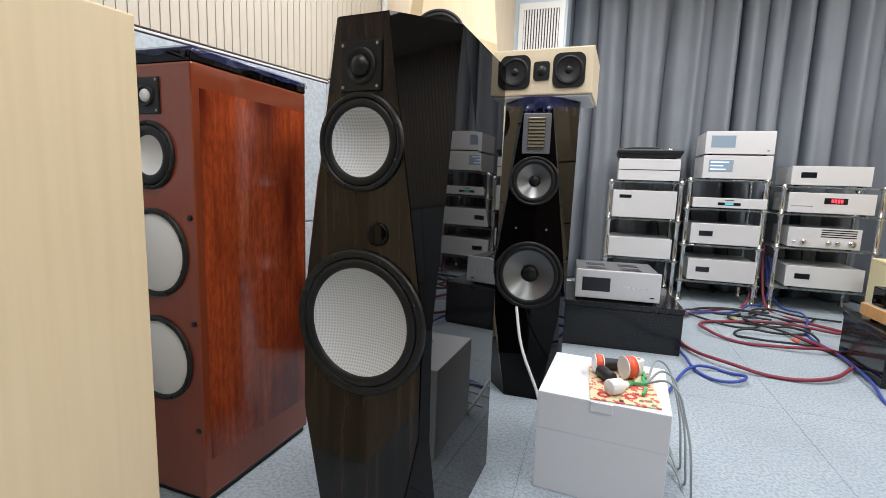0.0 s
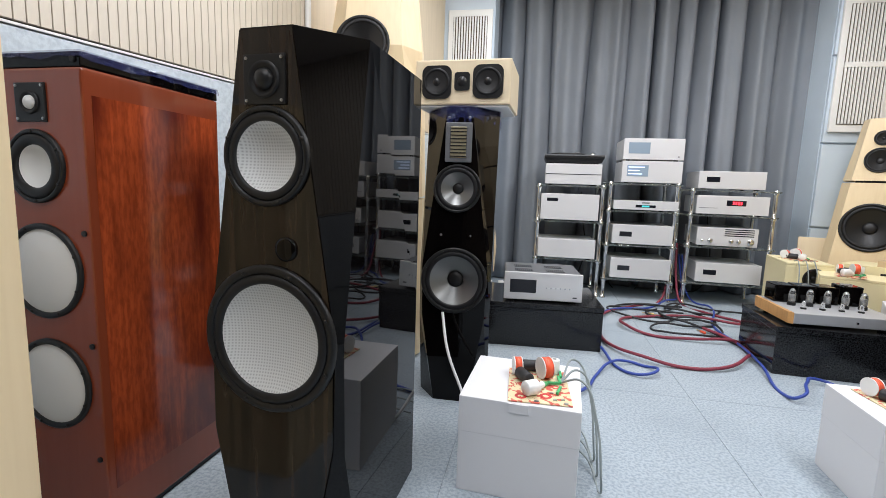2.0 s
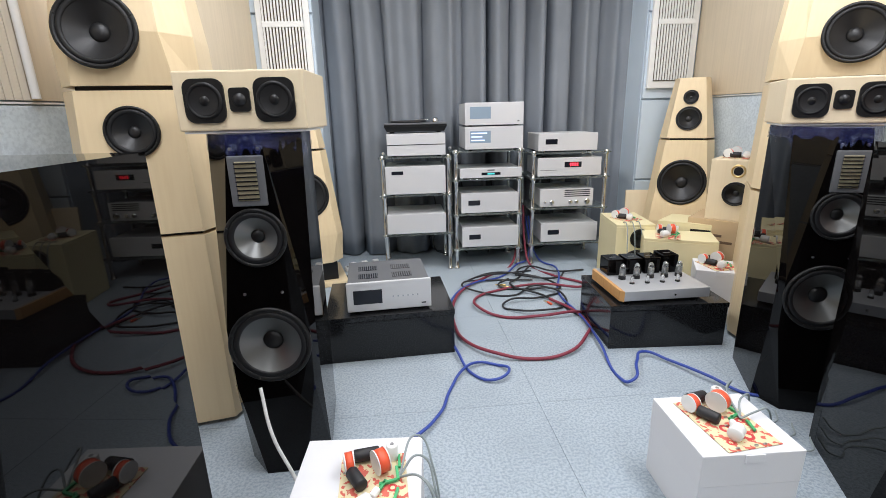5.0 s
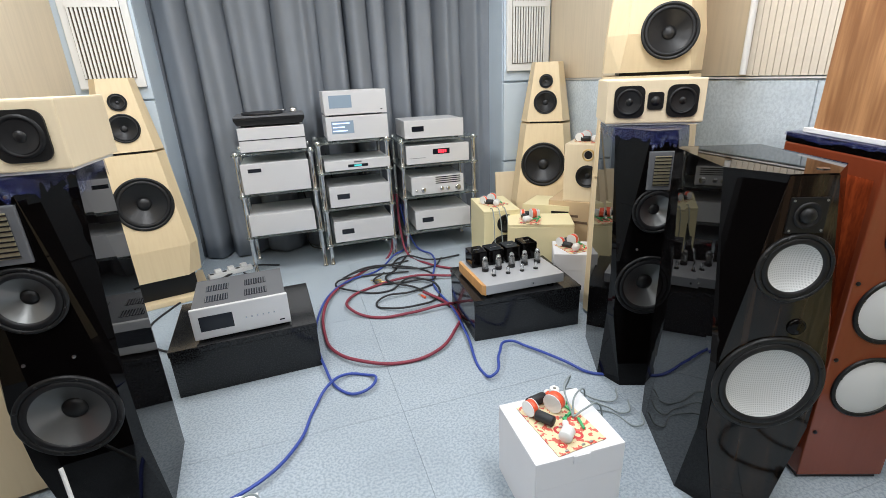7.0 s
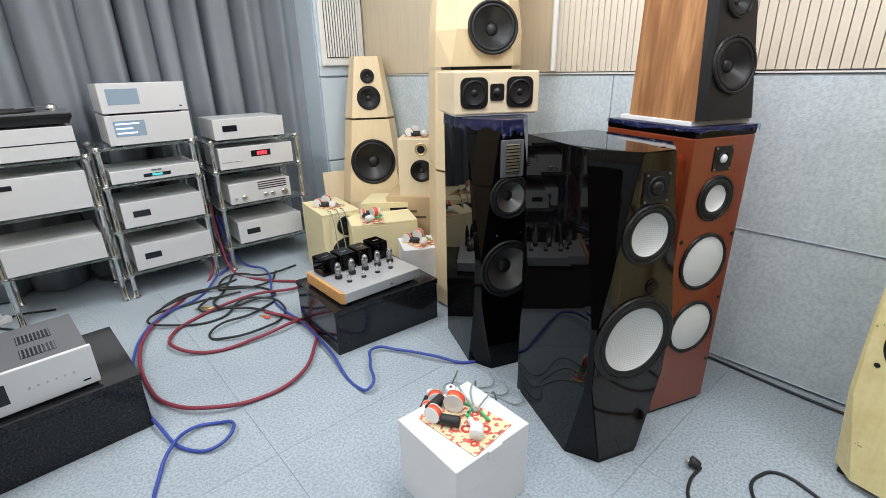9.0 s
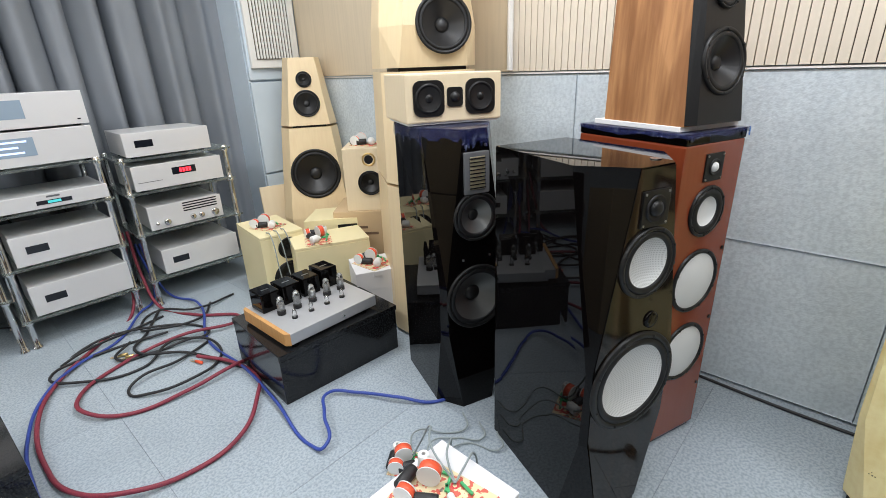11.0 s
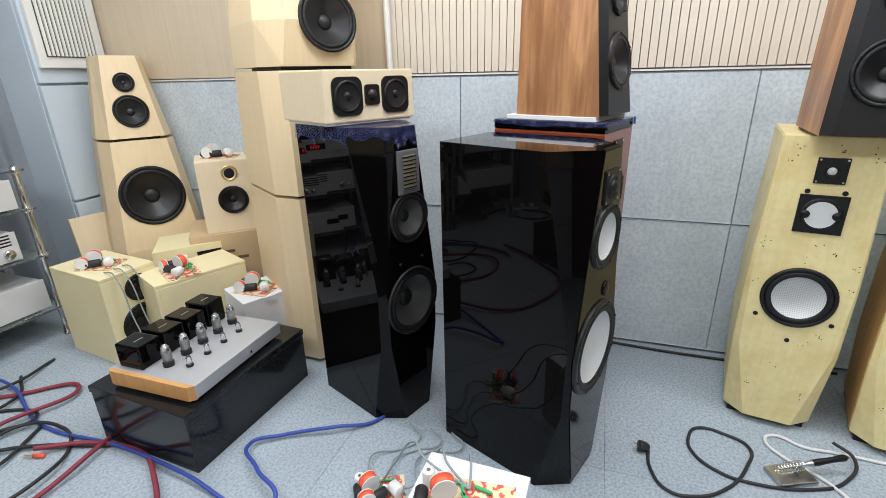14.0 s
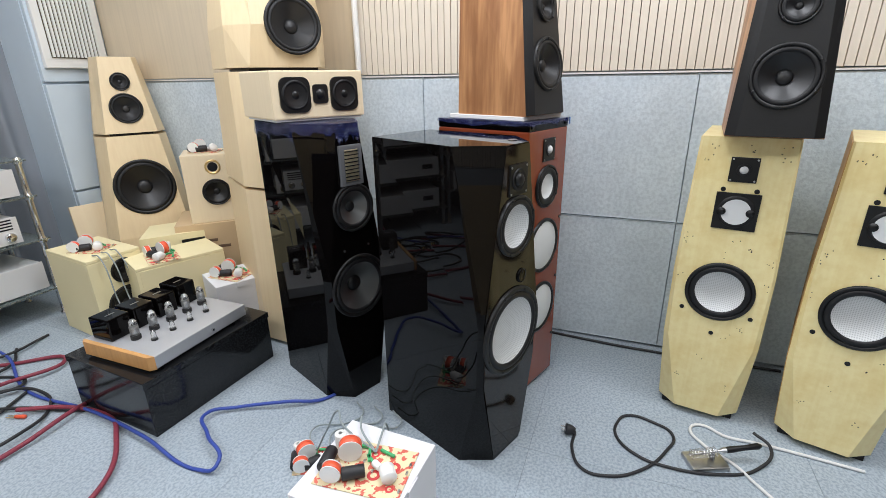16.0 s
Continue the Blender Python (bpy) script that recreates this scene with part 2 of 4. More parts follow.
def lathe(profile, seg=40, m=None):
    bm = bmesh.new()
    add_lathe(bm, profile, seg, m)
    return bm


def loft(levels, bevel=0.0):
    """levels: (z, [(x, y), ...]) with the same count of points."""
    bm = bmesh.new()
    rings = [[bm.verts.new((x, y, z)) for x, y in pts] for z, pts in levels]
    n = len(rings[0])
    for a, b in zip(rings, rings[1:]):
        for i in range(n):
            j = (i + 1) % n
            bm.faces.new((a[i], a[j], b[j], b[i]))
    bm.faces.new(list(reversed(rings[0])))
    bm.faces.new(rings[-1])
    if bevel:
        es = [e for e in bm.edges if e.is_manifold and e.calc_face_angle(0) > 0.15]
        bmesh.ops.bevel(bm, geom=es, offset=bevel, segments=2, affect="EDGES", profile=0.6)
    return bm


FRONT = Matrix.Rotation(radians(90), 4, "X")  # local z of a lathe points to -y


def on_front(x, z, y=0.0, tilt=0.0):
    return Matrix.Translation((x, y, z)) @ Matrix.Rotation(radians(tilt), 4, "X") @ FRONT


HOLES = []


def punch(*cabinets):
    """Cut the openings of the drivers that were fitted last out of the cabinets."""
    for ob in cabinets:
        tmp = new("tmp", ob.data)
        for m, r in HOLES:
            bm = lathe([(0, -0.085), (r, -0.085), (r, 0.03), (0, 0.03)], 36, m)
            bmesh.ops.recalc_face_normals(bm, faces=bm.faces)
            me = bpy.data.meshes.new("cut")
            bm.to_mesh(me)
            bm.free()
            cutter = new("cut", me)
            mod = tmp.modifiers.new("hole", "BOOLEAN")
            mod.operation, mod.solver, mod.object = "DIFFERENCE", "EXACT", cutter
        bpy.context.view_layer.update()
        done = bpy.data.meshes.new_from_object(tmp.evaluated_get(bpy.context.evaluated_depsgraph_get()))
        for mod in list(tmp.modifiers):
            bpy.data.objects.remove(mod.object)
        bpy.data.objects.remove(tmp)
        ob.data = done
    HOLES.clear()


def driver(parent, m, r, cone_mat="cone_black", cap_mat="", cone=0.62, screws=8, label="", white_flat=False, name="woofer"):
    """A loudspeaker driver, its axis along the local z of m."""
    HOLES.append((m.copy(), r * 0.885))
    base = part(name, lathe([(r, -0.002), (r, 0.006), (r * 0.97, 0.009), (r * 0.90, 0.009), (r * 0.88, 0.004)], 48, m), "satin_black", parent, label, True)
    rc = r * cone
    roll = [(r * 0.89, 0.003)]
    for i in range(9):
        a = math.pi * i / 8
        roll.append(((r * 0.885 + rc) / 2 + math.cos(a) * (r * 0.885 - rc) / 2, 0.003 + math.sin(a) * (r * 0.885 - rc) * 0.33))
    part("surround", lathe(roll, 48, m), "rubber", base, "black rubber roll surround", True)
    deep = -0.16 * rc if white_flat else -0.42 * rc
    rcap = rc * 0.33
    prof = [(rc, 0.003), (rc * 0.8, 0.003 + deep * 0.35), (rc * 0.55, 0.003 + deep * 0.7), (rcap, 0.003 + deep)]
    if white_flat:
        k = -1 if cone_mat == "cone_plain" and r > 0.1 else (1.9 if cone_mat == "cone_white" else 1)
        prof = [(rc, 0.003), (rc * 0.9, 0.001 - k * 0.004), (rc * 0.6, 0.001 - k * 0.011), (rc * 0.3, 0.001 - k * 0.014), (0, 0.001 - k * 0.015)]
    part("cone", lathe(prof, 48, m), cone_mat, base, "", True)
    if not white_flat:
        cap = [(rcap * 1.02, 0.003 + deep)]
        for i in range(1, 6):
            a = math.pi / 2 * i / 5
            cap.append((rcap * math.cos(a), 0.003 + deep + math.sin(a) * rcap * 0.45))
        cap[-1] = (0, cap[-1][1])
        part("dust_cap", lathe(cap, 32, m), cap_mat or cone_mat, base, "", True)
    for i in range(screws):
        a = 2 * math.pi * (i + 0.5) / screws
        part("screw", lathe([(0.0042, 0.0), (0.0042, 0.011), (0.002, 0.0125), (0, 0.0125)], 8, m @ Matrix.Translation((r * 0.935 * math.cos(a), r * 0.935 * math.sin(a), 0))), "satin_black", base)
    return base


def tweeter(parent, m, half=0.05, r=0.028, dome_mat="satin_black", plate_mat="satin_black", bm_plate=None):
    bm = bmesh.new()
    add_box(bm, -half, -half, -0.004, half, half, 0.005, 0.002, m)
    t = part("tweeter", bm, plate_mat, parent, "square black tweeter plate")
    part("waveguide", lathe([(r * 1.25, 0.0052), (r * 1.2, 0.010), (r, 0.0085), (r * 0.72, 0.004)], 32, m), "rubber", t, "", True)
    dome = [(r * 0.75, 0.0055)] + [(r * 0.75 * math.cos(a), 0.0055 + r * 0.45 * math.sin(a)) for a in (0.4, 0.8, 1.2)] + [(0, 0.0055 + r * 0.45)]
    part("dome", lathe(dome, 24, m), dome_mat, t, "", True)
    for sx in (-1, 1):
        for sy in (-1, 1):
            part("screw", lathe([(0.0035, 0), (0.0035, 0.007), (0, 0.008)], 8, m @ Matrix.Translation((sx * half * 0.84, sy * half * 0.84, 0))), "steel", t)
    return t


def cable(name, pts, r, mat, label, z=None, cyclic=False):
    cu = bpy.data.curves.new(name, "CURVE")
    cu.dimensions, cu.bevel_depth, cu.bevel_resolution, cu.resolution_u = "3D", r, 3, 8
    sp = cu.splines.new("BEZIER")
    sp.bezier_points.add(len(pts) - 1)
    for i, (p, q) in enumerate(zip(sp.bezier_points, pts)):
        p.co = (q[0], q[1], (q[2] if len(q) > 2 else (r + 0.001 + (0.011 * (i % 3) if z is None else z))))
        p.handle_left_type = p.handle_right_type = "AUTO"
    sp.use_cyclic_u = cyclic
    cu.materials.append(M[mat])
    return tagged(new(name, cu), label, "cable", "cables on the floor")


# ---- the room ----
def build_room():
    floor = tagged(part("floor", box(WALL_L - 0.9, REAR - 0.2, -0.12, WALL_R + 0.2, BACK + 0.2, -0.003), "carpet_back"), "grey-blue speckled carpet tile floor", "floor", kind="structure")
    ceil = bmesh.new()
    add_box(ceil, WALL_L - 0.2, REAR - 0.2, CEIL, WALL_R + 0.2, BACK + 0.2, CEIL + 0.1)
    tagged(part("ceiling", ceil, "ceiling"), "plain white painted ceiling", "ceiling", kind="structure")
    # wall_rear is out of view, added dark to tone the reflections in the lacquer.
    for name, a in (("wall_left", (WALL_L - 0.12, REAR, -0.1, WALL_L, BACK, CEIL)), ("wall_right", (WALL_R, REAR, -0.1, WALL_R + 0.12, BACK, CEIL)),
                    ("wall_back", (WALL_L - 0.12, BACK, -0.1, WALL_R + 0.12, BACK + 0.12, CEIL)), ("wall_rear", (WALL_L - 0.9, REAR - 0.12, -0.1, WALL_R + 0.12, REAR, CEIL))):
        tagged(part(name, box(*a), "dark_brown" if name == "wall_rear" else "paint_blue"), "unseen dark brown rear wall, added to darken the gloss reflections" if name == "wall_rear" else "pale blue painted wall behind panels", "wall", kind="structure")
    return floor


FLOOR = build_room()
# Panel bodies for the added lamps, assumed and never in view.
for i, (lx, ly) in enumerate(LAMP_AT):
    e = thing("unseen_light_panel", pose(lx, ly, CEIL), "unseen lit ceiling panel, added as the room's light source", "lamp", "ceiling lights")
    part("frame", box(-0.3, -0.58, -0.03, 0.3, 0.58, -0.002, 0.004), "white_paint", e)
    part("diffuser", box(-0.27, -0.55, -0.034, 0.27, 0.55, -0.0305), "lamp_panel", e)

BOUND = 1.385  # top of the felt panels


def felt_and_slats(side):
    wx = WALL_R if side > 0 else WALL_L
    wall = bpy.data.objects["wall_right" if side > 0 else "wall_left"]
    d = -side
    # felt panels, 1.29 m by 0.65 m
    me = None
    k = 0
    for row in range(2):
        for col in range(7):
            y1 = min(1.635 - col * 1.32, RETURN - 0.04)
            y0 = 1.635 - col * 1.32 - 1.3165
            z0 = 0.015 + row * 0.686
            bm = box(wx + d * 0.002, max(y0, REAR + 0.01), z0, wx + d * 0.022, y1, z0 + 0.679, 0.004)
            if y1 - 0.2 > max(y0, REAR):
                part("felt_panel", bm, "felt", wall)
            else:
                bm.free()
    tagged(part("trim", box(wx + d * 0.001, REAR, BOUND, wx + d * 0.026, RETURN - 0.032, BOUND + 0.008), "white_paint"), "thin pale ledge above felt panels", "trim", kind="structure")
    # plain board next to the curtain, slats after the pipe
    split = -1.95 if side > 0 else -1.9
    tagged(part("trim", box(wx + d * 0.001, split, BOUND + 0.014, wx + d * 0.028, RETURN - 0.034, CEIL - 0.004), "birch"), "plain pale birch wall board", "wall board", kind="structure")
    tagged(part("trim", box(wx + d * 0.001, REAR, BOUND + 0.014, wx + d * 0.012, split - 0.002, CEIL - 0.004), "groove"), "dark backing behind beige slats", "wall board", kind="structure")
    w, gap, y, n = 0.0318, 0.0036, split - 0.006, 0
    bm_slat = box(wx + d * 0.013, -w, BOUND + 0.014, wx + d * 0.030, 0, CEIL - 0.005, 0.001)
    first = part("slat", bm_slat, "slat", wall)
    first.location = (0, y, 0)
    while y > REAR + 0.05:
        y -= w + gap
        o = new("slat", first.data)
        o.parent = wall
        o.location = (0, y, 0)
    # conduit pipe
    tagged(part("pipe_trim", lathe([(0.016, BOUND + 0.02), (0.016, CEIL - 0.002)], 12, Matrix.Translation((wx + d * 0.05, split, 0))), "white_paint", None, "", True), "white plastic conduit pipe on the wall", "pipe", kind="structure")


felt_and_slats(1)
before = set(bpy.data.objects)
felt_and_slats(-1)
# the left wall runs at a slight angle to the right one
LEFT_TURN = Matrix.Translation((-1.60, RETURN, 0)) @ Matrix.Rotation(radians(LEFT_ANGLE), 4, "Z") @ Matrix.Translation((-WALL_L, -RETURN, 0))
bpy.data.objects["wall_left"].matrix_world = LEFT_TURN
for ob in set(bpy.data.objects) - before:
    if ob.parent is None:
        ob.matrix_world = LEFT_TURN


def back_panels():
    wall = bpy.data.objects["wall_back"]
    for sx in (-1, 1):
        a, b = (1.60, WALL_R - 0.036) if sx > 0 else (WALL_L - 0.1, -1.12)
        tagged(part("wall_return", box(a, RETURN, 0.0, b + (0.034 if sx > 0 else 0), BACK - 0.004, CEIL - 0.004), "paint_blue"), "pale blue wall return beside the curtain", "wall", kind="structure")
        for row in range(4):
            part("blue_panel", box(a + 0.004, RETURN - 0.03, 0.01 + row * 0.69, b, RETURN - 0.002, 0.69 + row * 0.69 - 0.006, 0.004), "paint_blue", wall)
        # window grille, white bars over a pale backing
        cx = 1.82 if sx > 0 else -1.34
        g = thing("wall_vent", pose(cx, RETURN - 0.03, 1.99), "white louvred wall vent with upright bars", "vent", "wall vents")
        part("frame", box(-0.2, -0.03, -0.52, 0.2, -0.001, 0.52, 0.006), "white_paint", g)
        part("backing", box(-0.155, -0.034, -0.46, 0.155, -0.031, 0.46), "groove", g)
        for j in range(2):
            for i in range(13):
                x = -0.144 + i * 0.024
                part("bar", box(x - 0.0065, -0.046, -0.455 + j * 0.47, x + 0.0065, -0.035, -0.455 + j * 0.47 + 0.44, 0.001), "white_paint", g)
        part("crossbar", box(-0.155, -0.05, -0.02, 0.155, -0.035, 0.02, 0.002), "white_paint", g)


back_panels()


def curtain():
    bm = bmesh.new()
    n, rows = 520, 14
    x0, x1 = -1.14, 1.70
    grid = []
    rnd = random.Random(4)
    ph = [rnd.uniform(0, 6.28) for _ in range(8)]
    for j in range(rows + 1):
        z = 0.015 + (CEIL - 0.05) * j / rows
        row = []
        for i in range(n + 1):
            u = i / n
            x = x0 + (x1 - x0) * u
            s = abs(math.sin(36 * u + ph[0] + 1.5 * math.sin(9 * u + ph[1]) + 0.2 * math.sin(z * 1.2 + 20 * u)))
            fold = 0.085 * (1 - 2 * s ** 0.75) + 0.02 * math.sin(131 * u + ph[2] + 0.4 * z) + 0.025 * math.sin(17 * u + ph[3] + z * 0.5)
            sway = 0.03 * math.sin(z * 0.9 + 11 * u)
            row.append(bm.verts.new((x + sway * 0.3 + 0.012 * math.cos(62 * u + ph[0]), 0.47 + fold, z)))
        grid.append(row)
    for j in range(rows):
        for i in range(n):
            bm.faces.new((grid[j][i], grid[j][i + 1], grid[j + 1][i + 1], grid[j + 1][i]))
    c = part("curtain", bm, "curtain", None, "", True)
    sol = c.modifiers.new("thickness", "SOLIDIFY")
    sol.thickness = 0.004
    tagged(c, "heavy grey-blue pleated floor-length curtain across the end wall", "curtain")
    tagged(part("curtain_rail", box(-1.2, 0.43, CEIL - 0.035, 1.75, 0.51, CEIL - 0.003, 0.004), "white_paint"), "white ceiling rail that holds the grey curtain", "rail")


curtain()


# ---- loudspeakers ----
def film_sheet(parent, outline, H, drop, seed):
    """Clear film folded over the top of a cabinet, with creases and an uneven hem."""
    fr = random.Random(seed)
    bm = bmesh.new()
    per = []
    for a, b in zip(outline, outline[1:] + outline[:1]):
        for k in range(14):
            per.append((a[0] + (b[0] - a[0]) * k / 14, a[1] + (b[1] - a[1]) * k / 14))
    cx, cy = sum(p[0] for p in per) / len(per), sum(p[1] for p in per) / len(per)

    def grown(x, y, g):
        d = math.hypot(x - cx, y - cy)
        return x + (x - cx) / d * g, y + (y - cy) / d * g
    hem, rows = 0.0, []
    for level in range(4):
        rows.append([])
    for i, (x, y) in enumerate(per):
        hem = 0.6 * hem + fr.uniform(-0.35, 0.4) * drop
        zs = (H + 0.0022, H - drop * 0.3, H - drop * 0.7, H - max(drop * 0.5, drop + hem))
        for level in range(4):
            g = 0.003 + level * 0.0012 + fr.uniform(-0.0012, 0.0022)
            gx, gy = grown(x, y, g)
            rows[level].append(bm.verts.new((gx, gy, zs[level])))
    n = len(per)
    for a, b in zip(rows, rows[1:]):
        for i in range(n):
            j = (i + 1) % n
            bm.faces.new((a[i], a[j], b[j], b[i]))
    bm.faces.new(rows[0])
    return part("wrapping_film", bm, "film_blue", parent, "creased clear blue-tinted film over the top")


def big_tower(m, label, H, woofer_z, mid_z, tweeter_z):
    e = thing("tower_speaker", m, label, "speaker", "pair of large black tower speakers")

    def ring(hf, d):
        return [(-hf, 0), (-0.172, d), (-0.150, 0.52), (0.150, 0.52), (0.172, d), (hf, 0)]
    cab = part("cabinet", loft([(0.0, ring(0.085, 0.10)), (0.34, ring(0.155, 0.02)), (0.60, ring(0.160, 0.015)), (H, ring(0.062, 0.125))], 0.004), "piano", e, "mirror-gloss black lacquered faceted cabinet")
    # stained oak fields of the front, a little proud
    bm = bmesh.new()
    vs = [bm.verts.new(p) for p in ((-0.062, -0.0015, H - 0.004), (0.062, -0.0015, H - 0.004), (0.155, -0.0015, 0.62), (0.155, -0.0015, 0.36), (0.088, -0.0015, 0.02), (-0.088, -0.0015, 0.02), (-0.155, -0.0015, 0.36), (-0.155, -0.0015, 0.62))]
    f = bm.faces.new(vs)
    ext = bmesh.ops.extrude_face_region(bm, geom=[f])
    bmesh.ops.translate(bm, vec=(0, -0.002, 0), verts=[g for g in ext["geom"] if isinstance(g, bmesh.types.BMVert)])
    baf = part("baffle", bm, "oakblack", e, "black stained oak front under gloss lacquer")
    driver(e, on_front(0, woofer_z, -0.0045), 0.166, "cone_white", "", 0.745, 8, "large woofer with woven white cone", True)
    driver(e, on_front(0, mid_z, -0.0045), 0.104, "cone_white", "", 0.70, 8, "midrange driver with woven white cone", True, "midrange")
    tweeter(e, on_front(0, tweeter_z, -0.0045), 0.05, 0.03)
    punch(cab, baf)
    part("port_plug", lathe([(0.026, 0), (0.026, 0.004), (0.02, 0.006), (0, 0.006)], 24, on_front(0.045, (woofer_z + mid_z) / 2 + 0.005, -0.004)), "piano", e, "", True)
    part("badge", lathe([(0.015, 0), (0.015, 0.002), (0, 0.002)], 20, Matrix.Translation((0.06, 0.06, H + 0.0005))), "chrome", e)
    return e


BIG_A = big_tower(pose(-1.235, -3.495, 0, 0, 0, -6), "tall faceted gloss black tower speaker with white woven cones", 1.25, 0.595, 0.99, 1.145)
BIG_B = big_tower(pose(1.055, -3.065, 0, 0, 0, -21), "tall faceted gloss black tower speaker with white woven cones", 1.185, 0.53, 0.918, 1.073)


def ribbon_tower(m, label, H, woofer_z, mid_z, tweeter_z):
    e = thing("ribbon_tower_speaker", m, label, "speaker", "pair of black ribbon tower speakers")

    def ring(hf, d):
        return [(-hf, 0), (-0.155, d), (-0.135, 0.46), (0.135, 0.46), (0.155, d), (hf, 0)]
    cab = part("cabinet", loft([(0.0, ring(0.075, 0.11)), (0.38, ring(0.135, 0.04)), (0.60, ring(0.140, 0.035)), (H - 0.03, ring(0.055, 0.14)), (H, ring(0.05, 0.15))], 0.004), "piano", e, "mirror-gloss black lacquered faceted cabinet")
    driver(e, on_front(0, woofer_z, -0.001), 0.142, "cone_silver", "satin_black", 0.74, 8, "woofer with bare silver metal cone")
    driver(e, on_front(0, mid_z, -0.001), 0.100, "cone_silver", "satin_black", 0.68, 8, "midrange driver with bare silver metal cone", False, "midrange")
    punch(cab)
    bm = box(-0.055, -0.012, tweeter_z - 0.08, 0.055, -0.0005, tweeter_z + 0.08, 0.004)
    t = part("ribbon_tweeter", bm, "silver_dark", e, "rectangular black ribbon tweeter")
    part("opening", box(-0.032, -0.0145, tweeter_z - 0.062, 0.032, -0.0125, tweeter_z + 0.062, 0.001), "ribbon", t, "pale gold ribbon foil")
    for i in range(9):
        z = tweeter_z - 0.056 + i * 0.014
        part("bar", box(-0.034, -0.0185, z - 0.002, 0.034, -0.0148, z + 0.002), "satin_black", t)
    for sx in (-1, 1):
        part("screw", lathe([(0.006, 0), (0.006, 0.005), (0, 0.006)], 10, on_front(sx * 0.042, tweeter_z + 0.1, 0.0)), "steel", e)
        part("screw", lathe([(0.005, 0), (0.005, 0.004), (0, 0.005)], 10, on_front(sx * 0.062, (woofer_z + mid_z) / 2, 0.0)), "steel", e)
    film_sheet(e, ring(0.051, 0.15), H, 0.062, 7)
    return e


SP_A = ribbon_tower(pose(-1.0, -2.46, 0, 0, 0, 1), "slender gloss black tower speaker with silver cones and ribbon tweeter", 1.262, 0.54, 0.93, 1.118)
SP_B = ribbon_tower(pose(1.195, -2.365, 0, 0, 0, -21), "slender gloss black tower speaker with silver cones, film on its top", 1.222, 0.54, 0.888, 1.06)


def centre_speaker(m, label):
    e = thing("centre_speaker", m, label, "speaker", "pair of blond centre speakers")
    W, D, H = 0.200, 0.32, 0.180
    part("cabinet", box(-W, 0, 0, W, D, H, 0.006), "maple", e, "pale maple veneered box")
    for sx in (-1, 1):
        m2 = on_front(sx * 0.107, H / 2, -0.0005)
        bm = bmesh.new()
        add_box(bm, -0.062, -0.066, -0.002, 0.062, 0.066, 0.007, 0.0)
        bmesh.ops.bevel(bm, geom=[ed for ed in bm.edges if abs(ed.verts[0].co.z - ed.verts[1].co.z) > 0.005], offset=0.03, segments=5, affect="EDGES", profile=0.5)
        bmesh.ops.transform(bm, matrix=m2, verts=bm.verts)
        plate = part("driver_plate", bm, "satin_black", e, "rounded square black driver frame")
        part("surround", lathe([(0.056, 0.007), (0.053, 0.012), (0.047, 0.012), (0.043, 0.008)], 32, m2), "rubber", plate, "", True)
        part("cone", lathe([(0.043, 0.011), (0.032, 0.0085), (0.015, 0.0072)], 32, m2), "cone_black", plate, "", True)
        part("dust_cap", lathe([(0.0155, 0.0073), (0.012, 0.011), (0.006, 0.013), (0, 0.0135)], 20, m2), "satin_black", plate, "", True)
    m2 = on_front(0, H / 2 + 0.002, -0.0005)
    bm = bmesh.new()
    add_box(bm, -0.032, -0.036, -0.002, 0.032, 0.036, 0.006)
    bmesh.ops.bevel(bm, geom=[ed for ed in bm.edges if abs(ed.verts[0].co.z - ed.verts[1].co.z) > 0.005], offset=0.012, segments=4, affect="EDGES", profile=0.5)
    bmesh.ops.transform(bm, matrix=m2, verts=bm.verts)
    tw = part("tweeter", bm, "satin_black", e, "small black dome tweeter")
    part("dome", lathe([(0.020, 0.006), (0.016, 0.012), (0.008, 0.016), (0, 0.017)], 20, m2), "cone_black", tw, "", True)
    part("foot_pad", box(-W + 0.01, 0.01, -0.008, W - 0.01, D - 0.02, -0.0005), "foam", e)
    return e


centre_speaker(pose(-1.0, -2.43, 1.274, 0, 0, -3), "blond maple centre speaker lying on a black tower")
centre_speaker(pose(1.265, -2.21, 1.234, 0, 0, -28), "blond maple centre speaker lying on a black tower")


